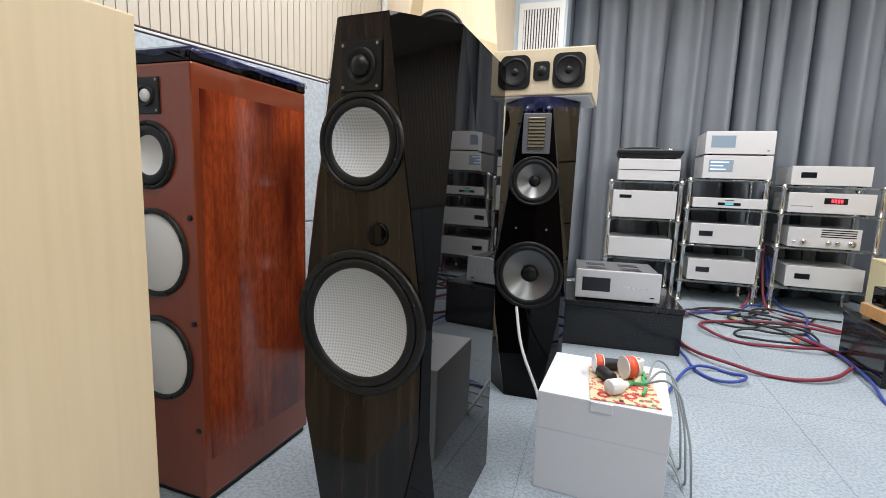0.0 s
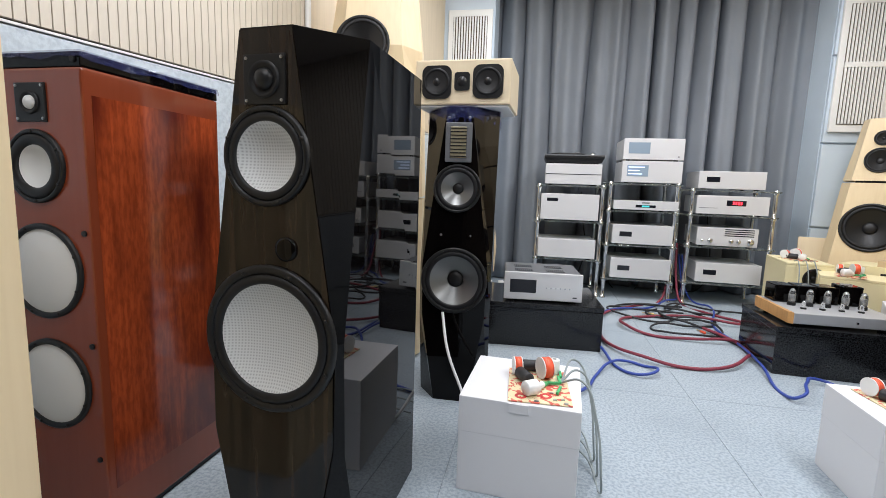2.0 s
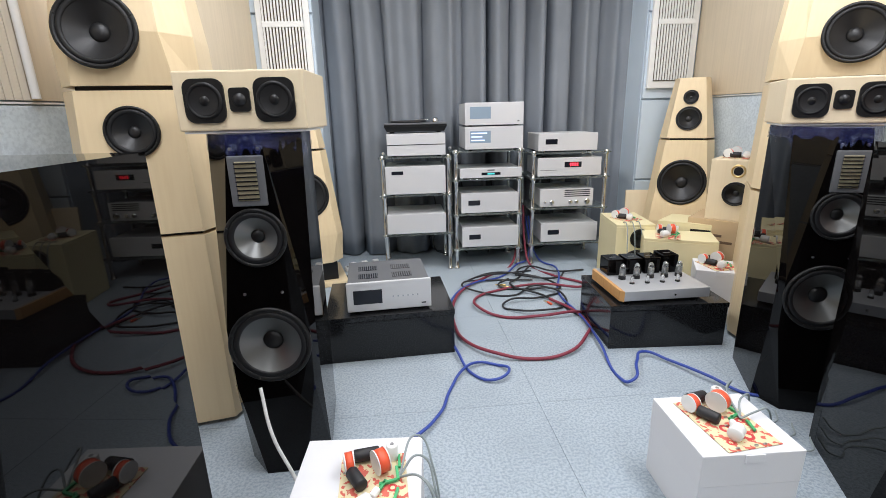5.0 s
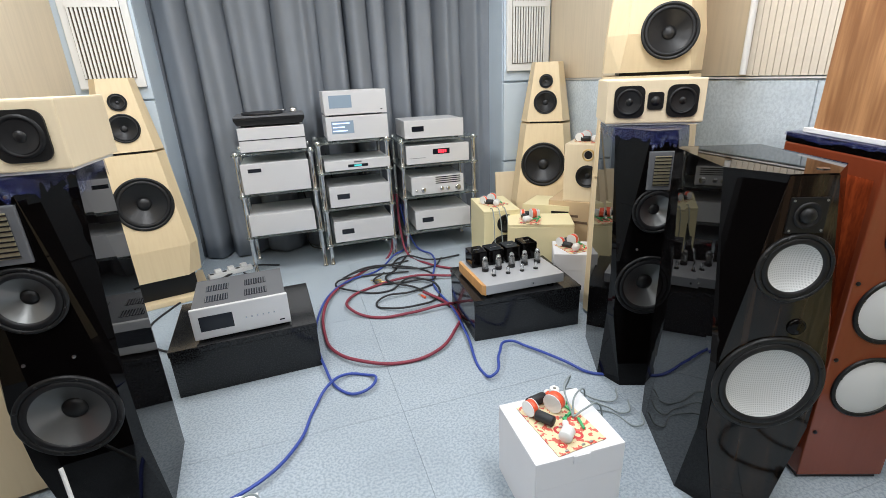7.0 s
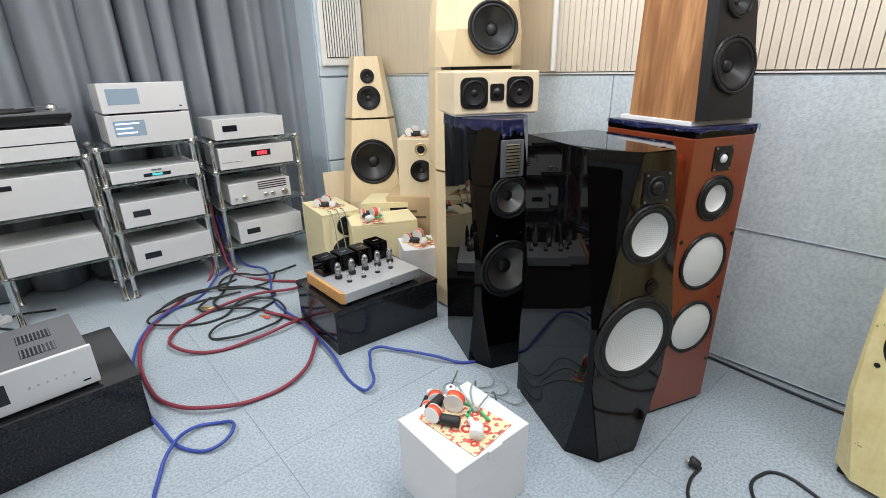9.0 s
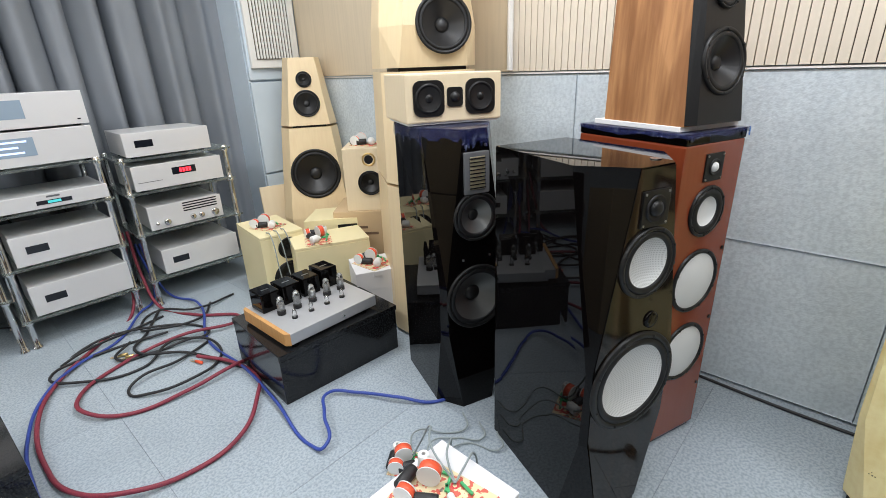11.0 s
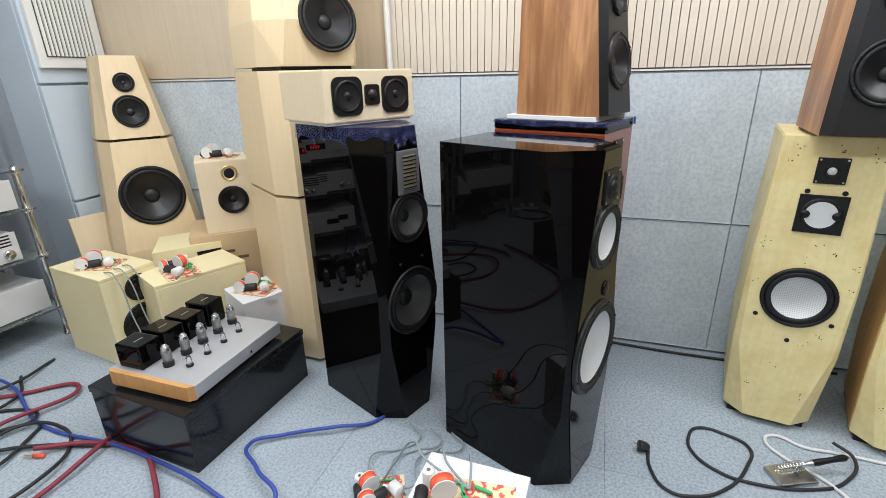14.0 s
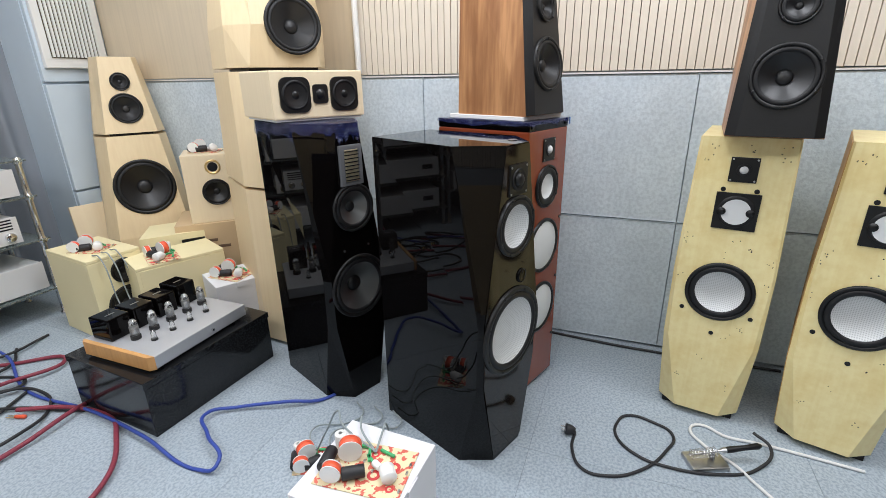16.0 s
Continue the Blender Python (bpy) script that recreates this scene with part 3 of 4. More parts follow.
def red_tower(m, label, film, tab):
    e = thing("mahogany_tower_speaker", m, label, "speaker", "pair of mahogany tower speakers")
    W, D, H = 0.15, 0.45, 1.218
    cab = part("cabinet", box(-W, 0, 0.02, W, D, H - 0.034, 0.006), "mahogany_edge", e, "reddish gloss mahogany veneered box")
    for sx in (-1, 1):
        part("side_panel", box(sx * W - 0.0012, 0.022, 0.13, sx * W + 0.0012, D - 0.012, H - 0.095), "mahogany", e, "flame-figured mahogany side panel")
    part("top_panel", box(-W, 0, H - 0.0335, W, D, H, 0.003), "piano", e, "gloss black top board")
    part("plinth", box(-W + 0.01, 0.012, 0.0, W - 0.01, D - 0.01, 0.0195), "satin_black", e)
    driver(e, on_front(0, 0.408), 0.119, "cone_plain", "", 0.875, 8, "woofer with flat white cone", True)
    driver(e, on_front(0, 0.700), 0.119, "cone_plain", "", 0.875, 8, "woofer with flat white cone", True)
    driver(e, on_front(0, 0.956), 0.088, "cone_plain", "", 0.58, 6, "midrange driver with white cone", True, "midrange")
    punch(cab)
    tweeter(e, on_front(0, 1.105), 0.045, 0.022, "cone_plain")
    for sx in (-1, 1):
        for z in (0.22, 0.52, 0.8, 1.2):
            part("peg", lathe([(0.007, 0), (0.007, 0.004), (0, 0.004)], 12, on_front(sx * (W - 0.02), z)), "satin_black", e)
    if film:
        film_sheet(e, [(-W, 0), (-W, D), (W, D), (W, 0)], H, 0.014, 3)
    if tab:
        bm = box(-0.010, -0.0015, -0.016, 0.010, 0.0, 0.012, 0.0, Matrix.Translation((W + 0.006, -0.003, H - 0.01)) @ Matrix.Rotation(radians(38), 4, "Z"))
        part("tape_tab", bm, "tape_blue", e, "torn light blue tape tab")
    return e


red_tower(pose(-1.86, -3.47, 0, 0, 0, -2), "gloss mahogany tower speaker with flat white cones, film on top", True, False)
red_tower(pose(1.51, -3.09, 0, 0, 0, -20), "gloss mahogany tower speaker with flat white cones, film on top", True, True)


def walnut_monitor(m, label):
    e = thing("monitor_speaker", m, label, "speaker", "walnut monitor speakers")
    H = 0.62

    def ring(hw, hb, d):
        return [(-hw, d), (-hb, 0.36), (hb, 0.36), (hw, d)]
    cab = part("cabinet", loft([(0, ring(0.135, 0.13, 0.022)), (H, ring(0.100, 0.115, 0.10))], 0.005), "walnut", e, "oiled walnut side panels")
    bm = bmesh.new()
    a = [(-0.105, 0.0, 0.004), (0.105, 0.0, 0.004), (0.135, 0.021, 0.004), (-0.135, 0.021, 0.004)]
    b = [(-0.072, 0.075, H - 0.004), (0.072, 0.075, H - 0.004), (0.100, 0.099, H - 0.004), (-0.100, 0.099, H - 0.004)]
    va, vb = [bm.verts.new(p) for p in a], [bm.verts.new(p) for p in b]
    for i in range(4):
        j = (i + 1) % 4
        bm.faces.new((va[i], va[j], vb[j], vb[i]))
    bm.faces.new(va)
    bm.faces.new(vb)
    baf = part("baffle", bm, "satin_black", e, "matt black sloping front")
    tilt = -math.degrees(math.atan2(0.075, H - 0.008))
    driver(e, on_front(0, 0.185, 0.0215, tilt), 0.098, "cone_black", "", 0.72, 6, "black mid-woofer")
    driver(e, on_front(0, 0.385, 0.0458, tilt), 0.055, "cone_black", "", 0.6, 4, "small black dome tweeter in a round plate", False, "tweeter_unit")
    punch(cab, baf)
    return e


walnut_monitor(pose(1.52, -3.085, 1.2365, 0, 0, -22), "walnut monitor speaker with black sloping front, on a red tower")
tagged(part("packing_board", box(-0.14, 0.03, 0, 0.14, 0.40, 0.016, 0.002, pose(1.52, -3.085, 1.22, 0, 0, -22)), "foam"), "white foam board under the walnut monitor", "foam board")


def yellow_tower(m, label, seed, side_mat, side_label):
    e = thing("unfinished_tower_speaker", m, label, "speaker", "unfinished yellow tower speakers")
    H = 1.17

    def ring(hf, d, hw):
        return [(-hf, 0), (-hw, d), (-hw * 0.92, 0.42), (hw * 0.92, 0.42), (hw, d), (hf, 0)]
    cab = part("cabinet", loft([(0.03, ring(0.082, 0.062, 0.150)), (0.36, ring(0.150, 0.016, 0.168)), (0.66, ring(0.158, 0.012, 0.168)), (H, ring(0.143, 0.010, 0.149))], 0.005), "yellow", e, "yellow primed board, specked and worn at the edges")
    for sx in (-1, 1):
        # raw board sides
        bm = bmesh.new()
        outer = [(0.151, 0.07, 0.035), (0.169, 0.03, 0.36), (0.169, 0.026, 0.66), (0.150, 0.022, H - 0.005), (0.1385, 0.412, H - 0.005), (0.1558, 0.412, 0.66), (0.1558, 0.412, 0.36), (0.1395, 0.412, 0.035)]
        vs = [bm.verts.new((sx * (x + 0.0015), y, z)) for x, y, z in outer]
        vi = [bm.verts.new((sx * (x - 0.004), y, z)) for x, y, z in outer]
        for k in ((0, 1, 6, 7), (1, 2, 5, 6), (2, 3, 4, 5)):
            bm.faces.new([vs[q] for q in k])
        for q in range(8):
            w = (q + 1) % 8
            bm.faces.new((vs[q], vs[w], vi[w], vi[q]))
        part("side_panel", bm, side_mat, e, side_label)
    part("plinth", box(-0.135, 0.05, 0.0, 0.135, 0.40, 0.0295, 0.004), "satin_black", e)
    driver(e, on_front(0, 0.585, -0.001), 0.119, "cone_white", "", 0.70, 0, "woofer with woven white cone and thick black roll", True)
    punch(cab)
    for sx, z in ((-0.118, 0.495), (0.118, 0.495), (0.0, 0.405), (-0.052, 0.985), (0.052, 0.985)):
        part("hole", lathe([(0.0085, 0), (0.0085, 0.002), (0, 0.001)], 12, on_front(sx, z, 0.0)), "satin_black", e)
    mp = part("midrange_plate", box(-0.07, -0.006, 0.838, 0.07, -0.0008, 0.975, 0.002), "satin_black", e, "square black plate with white midrange cone")
    mm = on_front(0, 0.906, -0.006)
    part("surround", lathe([(0.060, 0), (0.055, 0.006), (0.047, 0.004)], 32, mm), "rubber", mp, "", True)
    part("cone", lathe([(0.047, 0.004), (0.03, 0.003), (0, 0.0025)], 32, mm), "cone_plain", mp, "", True)
    for sx in (-1, 1):
        part("clamp", lathe([(0.014, 0.004), (0.014, 0.0075), (0, 0.0085)], 16, mm @ Matrix.Translation((sx * 0.045, 0, 0))), "satin_black", mp, "", True)
    tweeter(e, on_front(0, 1.058, -0.001), 0.044, 0.018, "cone_plain")
    # clusters of nail holes along the edges
    r = random.Random(seed)
    for cx, cz, n in ((-0.10, 1.19, 3), (-0.118, 1.15, 5), (0.02, 1.185, 4), (0.11, 1.185, 3), (0.12, 1.145, 3), (-0.138, 0.83, 4), (-0.145, 0.80, 2), (0.02, 0.84, 3), (0.06, 0.80, 4), (0.137, 0.76, 5), (-0.15, 0.66, 2), (0.145, 0.66, 3),
                      (0.09, 0.46, 5), (0.05, 0.42, 3), (-0.09, 0.2, 4), (0.08, 0.18, 3), (-0.02, 0.3, 2), (0.0, 0.72 + 0.05, 2)):
        for q in range(n):
            x, z = cx + r.uniform(-0.016, 0.016), cz * 0.955 + r.uniform(-0.014, 0.014)
            rad = r.uniform(0.0015, 0.0028)
            part("nail_hole", lathe([(rad, 0.0004), (rad * 0.8, 0.0009), (0, 0.0009)], 6, on_front(max(-0.15, min(0.15, x)), z, 0.0)), "dark_brown", e)
    return e


yellow_tower(pose(1.515, -3.775, 0, 0, 0, -100), "unfinished yellow tower speaker with scuffed edges, monitor on top", 21, "yellow", "yellow primed side board")
yellow_tower(pose(1.435, -4.195, 0, 0, 0, -106), "unfinished yellow tower speaker with scuffed edges and brown sides", 22, "yellow_side", "brown stained raw board side")
tagged(part("foam_pad", box(-0.10, 0.05, 0, 0.10, 0.24, 0.011, 0.002, pose(1.53, -3.84, 1.1715, 0, 0, -88)), "satin_black"), "thin dark pad under the walnut monitor", "pad")
walnut_monitor(pose(1.385, -3.81, 1.183, 0, 0, -96), "walnut monitor speaker with black sloping front, on a yellow tower")


def blond_slab(m):
    e = thing("blond_speaker_cabinet", m, "tall plain blond wooden speaker cabinet, dented", "speaker")
    part("carcass", box(-0.181, 0.002, 0.0, 0.181, 0.498, 1.1585, 0.002), "blond", e)
    for sx in (-1, 1):
        x0, x1 = sorted((sx * 0.1815, sx * 0.2))
        part("side_panel", box(x0, 0, 0.0, x1, 0.5, 1.16, 0.004), "blond", e, "blond veneered side panel")
    return e


blond_slab(pose(-1.745, -4.28, 0, 0, 0, -9))


def cone_tower(m, label):
    e = thing("pyramid_tower_speaker", m, label, "speaker", "pair of blond pyramid speakers")

    def ring(hf, hw, y0, yb):
        return [(-hf, y0), (-hw, y0 + 0.10), (-hw, yb), (hw, yb), (hw, y0 + 0.10), (hf, y0)]
    c1 = part("bass_cabinet", loft([(0.20, ring(0.16, 0.25, 0, 0.5)), (0.42, ring(0.21, 0.265, 0.0, 0.5)), (1.06, ring(0.145, 0.20, 0.09, 0.46))], 0.006), "blond", e, "blond veneered tapering bass cabinet")
    part("gap", box(-0.12, 0.12, 1.06, 0.12, 0.44, 1.076), "satin_black", e)
    c2 = part("head_cabinet", loft([(1.076, ring(0.143, 0.198, 0.094, 0.46)), (1.53, ring(0.088, 0.125, 0.165, 0.40))], 0.006), "blond", e, "blond veneered tapering head cabinet")
    part("spacer", box(-0.20, 0.06, 0.0405, 0.20, 0.45, 0.199, 0.006), "satin_black", e, "recessed black spacer")
    part("base_plate", box(-0.27, -0.01, 0.0, 0.27, 0.52, 0.04, 0.008), "blond", e, "blond wooden base plate")
    t1 = -math.degrees(math.atan2(0.09, 0.66))
    t2 = -math.degrees(math.atan2(0.071, 0.484))
    driver(e, on_front(0, 0.735, 0.0435, t1), 0.178, "cone_black", "", 0.74, 8, "large black woofer")
    driver(e, on_front(0, 1.225, 0.1158, t2), 0.092, "cone_black", "", 0.72, 6, "black midrange driver", False, "midrange")
    driver(e, on_front(0, 1.385, 0.1400, t2), 0.054, "cone_black", "", 0.6, 4, "round black tweeter", False, "tweeter_unit")
    punch(c1, c2)
    return e


CONE_R = cone_tower(pose(1.70, -0.50, 0, 0, 0, -32), "blond pyramid tower speaker with black drivers")
CONE_L = cone_tower(pose(-1.22, -0.45, 0, 0, 0, 14), "blond pyramid tower speaker with black drivers")


def tall_tower(m, label, side):
    e = thing("three_part_tower_speaker", m, label, "speaker", "pair of tall blond towers")

    def ring(hf, hw, y0, yb):
        return [(-hf, y0), (-hw, y0 + 0.12), (-hw, yb), (hw, yb), (hw, y0 + 0.12), (hf, y0)]
    c1 = part("base_cabinet", loft([(0.02, ring(0.20, 0.27, 0, 0.55)), (0.86, ring(0.19, 0.26, 0.03, 0.55))], 0.005), "blond", e)
    part("slot", box(-0.18, 0.06, 0.86, 0.18, 0.5, 0.875), "satin_black", e)
    c2 = part("middle_cabinet", loft([(0.875, ring(0.19, 0.26, 0.03, 0.55)), (1.42, ring(0.17, 0.245, 0.07, 0.54))], 0.005), "blond", e)
    part("slot", box(-0.17, 0.1, 1.42, 0.17, 0.5, 1.437), "satin_black", e)
    c3 = part("head_cabinet", loft([(1.437, ring(0.17, 0.245, 0.07, 0.54)), (1.62, ring(0.145, 0.24, 0.05, 0.53)), (2.25, ring(0.11, 0.17, 0.16, 0.45))], 0.005), "blond", e)
    driver(e, on_front(side * 0.05, 1.625, 0.052, -8), 0.135, "cone_black", "", 0.74, 8, "black woofer")
    driver(e, on_front(0, 1.27, 0.055, -4), 0.095, "cone_black", "", 0.7, 6, "black midrange driver", False, "midrange")
    punch(c1, c2, c3)
    return e


tall_tower(pose(1.555, -1.86, 0, 0, 0, -34), "very tall blond three-part tower speaker", 1)
tall_tower(pose(-1.50, -2.14, 0, 0, 0, 11), "very tall blond three-part tower speaker", -1)


def small_monitor(m):
    e = thing("bookshelf_speaker", m, "small blond two-way bookshelf speaker on a carton", "speaker")
    cab = part("cabinet", box(-0.14, 0, 0, 0.14, 0.3, 0.42, 0.005), "maple", e)
    driver(e, on_front(0.03, 0.19), 0.082, "cone_black", "", 0.72, 4, "black woofer")
    punch(cab)
    p = part("port", lathe([(0.045, 0), (0.042, 0.004), (0.034, 0.002), (0.03, -0.05), (0, -0.05)], 24, on_front(0.03, 0.345)), "gold", e, "round port with wooden lip", True)
    part("hole", lathe([(0.029, 0.0005), (0, 0.0005)], 20, on_front(0.03, 0.345)), "satin_black", p)
    return e


def carton(m):
    e = thing("carton", m, "brown printed cardboard carton, taped shut", "box")
    part("body", box(-0.25, 0, 0, 0.25, 0.4, 0.54, 0.004), "card_brown", e)
    for i, (x0, x1) in enumerate(((-0.18, -0.02), (-0.18, 0.05), (-0.18, -0.06), (-0.18, -0.1))):
        part("printed_line", box(x0, -0.0022, 0.42 - i * 0.045, x1, -0.0005, 0.438 - i * 0.045), "print_brown", e)
    return e


carton(pose(1.74, -1.02, 0, 0, 0, -48))
small_monitor(pose(1.75, -1.0, 0.5405, 0, 0, -46))


# ---- crossover boards ----
def crossover(m, label, seed, w=0.19, d=0.26):
    e = thing("crossover_board", m, label, "circuit board", "loudspeaker crossovers")
    r = random.Random(seed)
    part("board", box(-w / 2, -d / 2, 0.0, w / 2, d / 2, 0.003), "board", e, "cream circuit board with red print")
    for x, y in ((-0.12, -0.12), (0.1, -0.3), (-0.3, -0.36), (0.28, -0.02)):
        q = r.uniform(0.012, 0.02)
        part("print_ring", lathe([(q, 0.0032), (q, 0.0037), (q * 0.5, 0.0037), (q * 0.5, 0.0032)], 16, Matrix.Translation((x * w, y * d, 0))), "board_red", e, "red printed ring")

    def coil(x, y, rad, h, turn):
        mm = Matrix.Translation((x * w, y * d, rad + 0.004)) @ Matrix.Rotation(radians(turn), 4, "Z") @ Matrix.Rotation(radians(90), 4, "Y") @ Matrix.Translation((0, 0, -h / 2))
        c = part("coil", lathe([(rad * 0.4, 0.003), (rad * 0.95, 0.003), (rad * 0.95, h - 0.003), (rad * 0.4, h - 0.003)], 28, mm), "copper_red", e, "red wire coil on a white spool", True)
        for z in (0, h - 0.003):
            part("flange", lathe([(0, z), (rad, z), (rad, z + 0.003), (0, z + 0.003)], 28, mm), "plastic_white", c)
    coil(0.12, 0.24, 0.036, 0.036, 25)
    coil(-0.36, 0.30, 0.030, 0.028, 12)

    def cap(x, y, rad, h, turn, mat, lab, up=False):
        mm = Matrix.Translation((x * w, y * d, 0.004 if up else rad + 0.004)) @ Matrix.Rotation(radians(turn), 4, "Z")
        if not up:
            mm = mm @ Matrix.Rotation(radians(90), 4, "Y") @ Matrix.Translation((0, 0, -h / 2))
        c = part("capacitor", lathe([(0, 0), (rad * 0.9, 0), (rad, 0.003), (rad, h - 0.003), (rad * 0.9, h), (0, h)], 24, mm), mat, e, lab, True)
        part("end_cap", lathe([(rad * 0.35, h + 0.0002), (rad * 0.3, h + 0.002), (0, h + 0.002)], 12, mm), "steel", c)
    cap(-0.1, 0.45, 0.019, 0.075, 6, "cable_black", "black cylindrical capacitor")
    cap(-0.24, 0.08, 0.019, 0.066, 118, "cable_black", "black cylindrical capacitor")
    cap(0.30, 0.43, 0.018, 0.05, 0, "plastic_white", "white upright capacitor", True)
    cap(-0.14, -0.30, 0.023, 0.045, 35, "plastic_white", "white cylindrical capacitor")
    cap(0.02, -0.12, 0.011, 0.03, 60, "plastic_white", "small white capacitor")
    for x, y, a in ((0.22, 0.04, 12), (0.36, 0.16, 95), (0.32, -0.16, 70), (0.12, -0.02, 55), (0.4, 0.34, 100)):
        part("resistor", box(-0.026, -0.004, 0.006, 0.026, 0.004, 0.014, 0.001, Matrix.Translation((x * w, y * d, 0)) @ Matrix.Rotation(radians(a + r.uniform(-12, 12)), 4, "Z")), "plastic_green", e, "green ceramic resistor")
    for k in range(7):
        x, y = r.uniform(-0.45, 0.45) * w, -0.47 * d if k % 2 else r.uniform(-0.4, 0.4) * d
        part("terminal", box(x - 0.006, y - 0.003, 0.0032, x + 0.006, y + 0.003, 0.008, 0.001), "steel", e)
    return e


def white_box(m, h, label, w=0.34, d=0.33):
    e = thing("cardboard_box", m, label, "box", "white cardboard boxes")
    part("body", box(-w / 2, -d / 2, 0, w / 2, d / 2, h - 0.003, 0.003), "card_white", e)
    part("lid", box(-w / 2 - 0.001, -d / 2 - 0.001, h - 0.115, w / 2 + 0.001, d / 2 + 0.001, h, 0.003), "card_white", e)
    part("tuck_flap", box(-0.03, -d / 2 - 0.006, h - 0.03, 0.03, -d / 2 - 0.0015, h - 0.001, 0.001), "card_white", e)
    return e


white_box(pose(-0.68, -2.89, 0, 0, 0, -4), 0.31, "plain white cardboard box with a crossover board on top", 0.36, 0.36)
crossover(pose(-0.635, -2.93, 0.3115, 0, 0, 2), "crossover board with red coils on a white box", 1)
white_box(pose(0.515, -2.765, 0, 0, 0, -2), 0.30, "plain white cardboard box with a crossover board on top", 0.325, 0.305)
crossover(pose(0.515, -2.77, 0.3015, 0, 0, 5), "crossover board with red coils on a white box", 2)

# low boxes behind the valve amplifier
def mdf_sub(m, w, d, h, label, sides):
    e = thing("unfinished_speaker_box", m, label, "speaker", "unfinished yellow speaker boxes")
    cab = part("cabinet", box(-w / 2, 0, 0, w / 2, d, h - 0.0185, 0.004), "mdf", e)
    part("top_board", box(-w / 2, 0, h - 0.018, w / 2, d, h, 0.004), "mdf", e, "yellow top board")
    if not sides:
        part("front_board", box(-w / 2 + 0.018, -0.003, 0.018, w / 2 - 0.018, -0.0004, h - 0.02, 0.001), "mdf", e, "yellow front board")
    for x, z, r in sides:
        driver(e, on_front(x, z), r, "cone_black", "", 0.74, 4, "black driver")
    if sides:
        punch(cab)
    return e


mdf_sub(pose(1.20, -0.80, 0, 0, 0, -8), 0.28, 0.44, 0.49, "unfinished yellow speaker box with two black drivers", ((0.035, 0.385, 0.072), (0.02, 0.185, 0.112)))
mdf_sub(pose(1.355, -1.12, 0, 0, 0, -24), 0.46, 0.28, 0.45, "plain yellow board speaker box with parts on top", ())
crossover(pose(1.22, -0.60, 0.4915, 0, 0, 20), "crossover board with red coils on a yellow box", 3, 0.16, 0.18)
crossover(pose(1.33, -1.0, 0.4515, 0, 0, -30), "crossover board with red coils on a yellow box", 4, 0.16, 0.2)
white_box(pose(1.47, -1.36, 0, 0, 0, -28), 0.34, "small white foam box with a crossover board on top", 0.27, 0.26)
crossover(pose(1.47, -1.36, 0.3415, 0, 0, 2), "crossover board with red coils on a white box", 5, 0.18, 0.2)


def trapezoid_box():
    bm = loft([(0.0, [(-0.2, 0), (0.2, 0), (0.14, 0.3), (-0.14, 0.3)]), (0.50, [(-0.2, 0), (0.2, 0), (0.14, 0.3), (-0.14, 0.3)])], 0.02)
    e = thing("unfinished_speaker_box", pose(1.56, -0.86, 0, 0, 0, -38), "yellow board box with rounded corners and a slot", "speaker")
    part("cabinet", bm, "mdf", e)
    part("slot", box(0.02, -0.002, 0.38, 0.15, -0.0005, 0.46), "satin_black", e)


trapezoid_box()
crossover(pose(0.74, -2.40, 0.001, 0, 0, 28), "small crossover board with coils lying on the carpet", 8, 0.13, 0.17)
crossover(pose(1.86, -0.90, 0.962, 0, 0, 22), "crossover board with white capacitors on a speaker", 6, 0.14, 0.18)


# ---- amplifiers on granite plinths ----
def plinth(m, w, d, h):
    e = thing("granite_plinth", m, "low polished black granite plinth under an amplifier", "plinth", "granite plinths")
    part("block", box(-w / 2, 0, 0, w / 2, d, h - 0.032, 0.003), "granite", e)
    part("slab", box(-w / 2 - 0.004, -0.004, h - 0.030, w / 2 + 0.004, d + 0.004, h, 0.003), "granite", e)
    return e


PL_A = pose(-0.60, -1.635, 0, 0, 0, 3)
plinth(PL_A, 0.70, 0.56, 0.265)
PL_B = pose(0.945, -1.725, 0, 0, 0, -4)
plinth(PL_B, 0.66, 0.52, 0.262)


def integrated_amp(m):
    e = thing("integrated_amplifier", m, "silver integrated amplifier with grey vented lid and dark display", "amplifier")
    w, d, h = 0.46, 0.40, 0.175
    part("body", box(-w / 2 + 0.008, 0.02, 0.015, w / 2 - 0.008, d, h - 0.002, 0.003), "silver_dark", e)
    part("front_panel", box(-w / 2, 0, 0.012, w / 2, 0.0195, h + 0.003, 0.005), "silver", e)
    part("display", box(-w / 2 + 0.035, -0.0015, 0.055, -0.04, -0.0003, 0.135, 0.0005), "display", e)
    for i in range(6):
        part("button", lathe([(0.004, 0), (0.004, 0.004), (0, 0.004)], 10, on_front(0.02 + i * 0.027, 0.09, 0.0)), "chrome", e)
    part("badge", box(w / 2 - 0.055, -0.0015, 0.035, w / 2 - 0.03, -0.0003, 0.042), "display", e)
    for gx in (-0.11, 0.08):
        for gy in (0.12, 0.26):
            v = part("vent_grille", box(gx - 0.055, gy - 0.04, h - 0.0025, gx + 0.055, gy + 0.04, h - 0.0005), "display", e)
            for k in range(9):
                part("slat", box(gx - 0.052 + k * 0.0125, gy - 0.038, h - 0.0004, gx - 0.047 + k * 0.0125, gy + 0.038, h + 0.001), "silver_dark", v)
    for sx in (-1, 1):
        for y in (0.05, d - 0.05):
            part("foot", lathe([(0.022, 0), (0.022, 0.014), (0, 0.0145)], 16, Matrix.Translation((sx * (w / 2 - 0.05), y, 0))), "satin_black", e)
    return e


integrated_amp(PL_A @ pose(0.0, 0.04, 0.2655, 0, 0, 1))


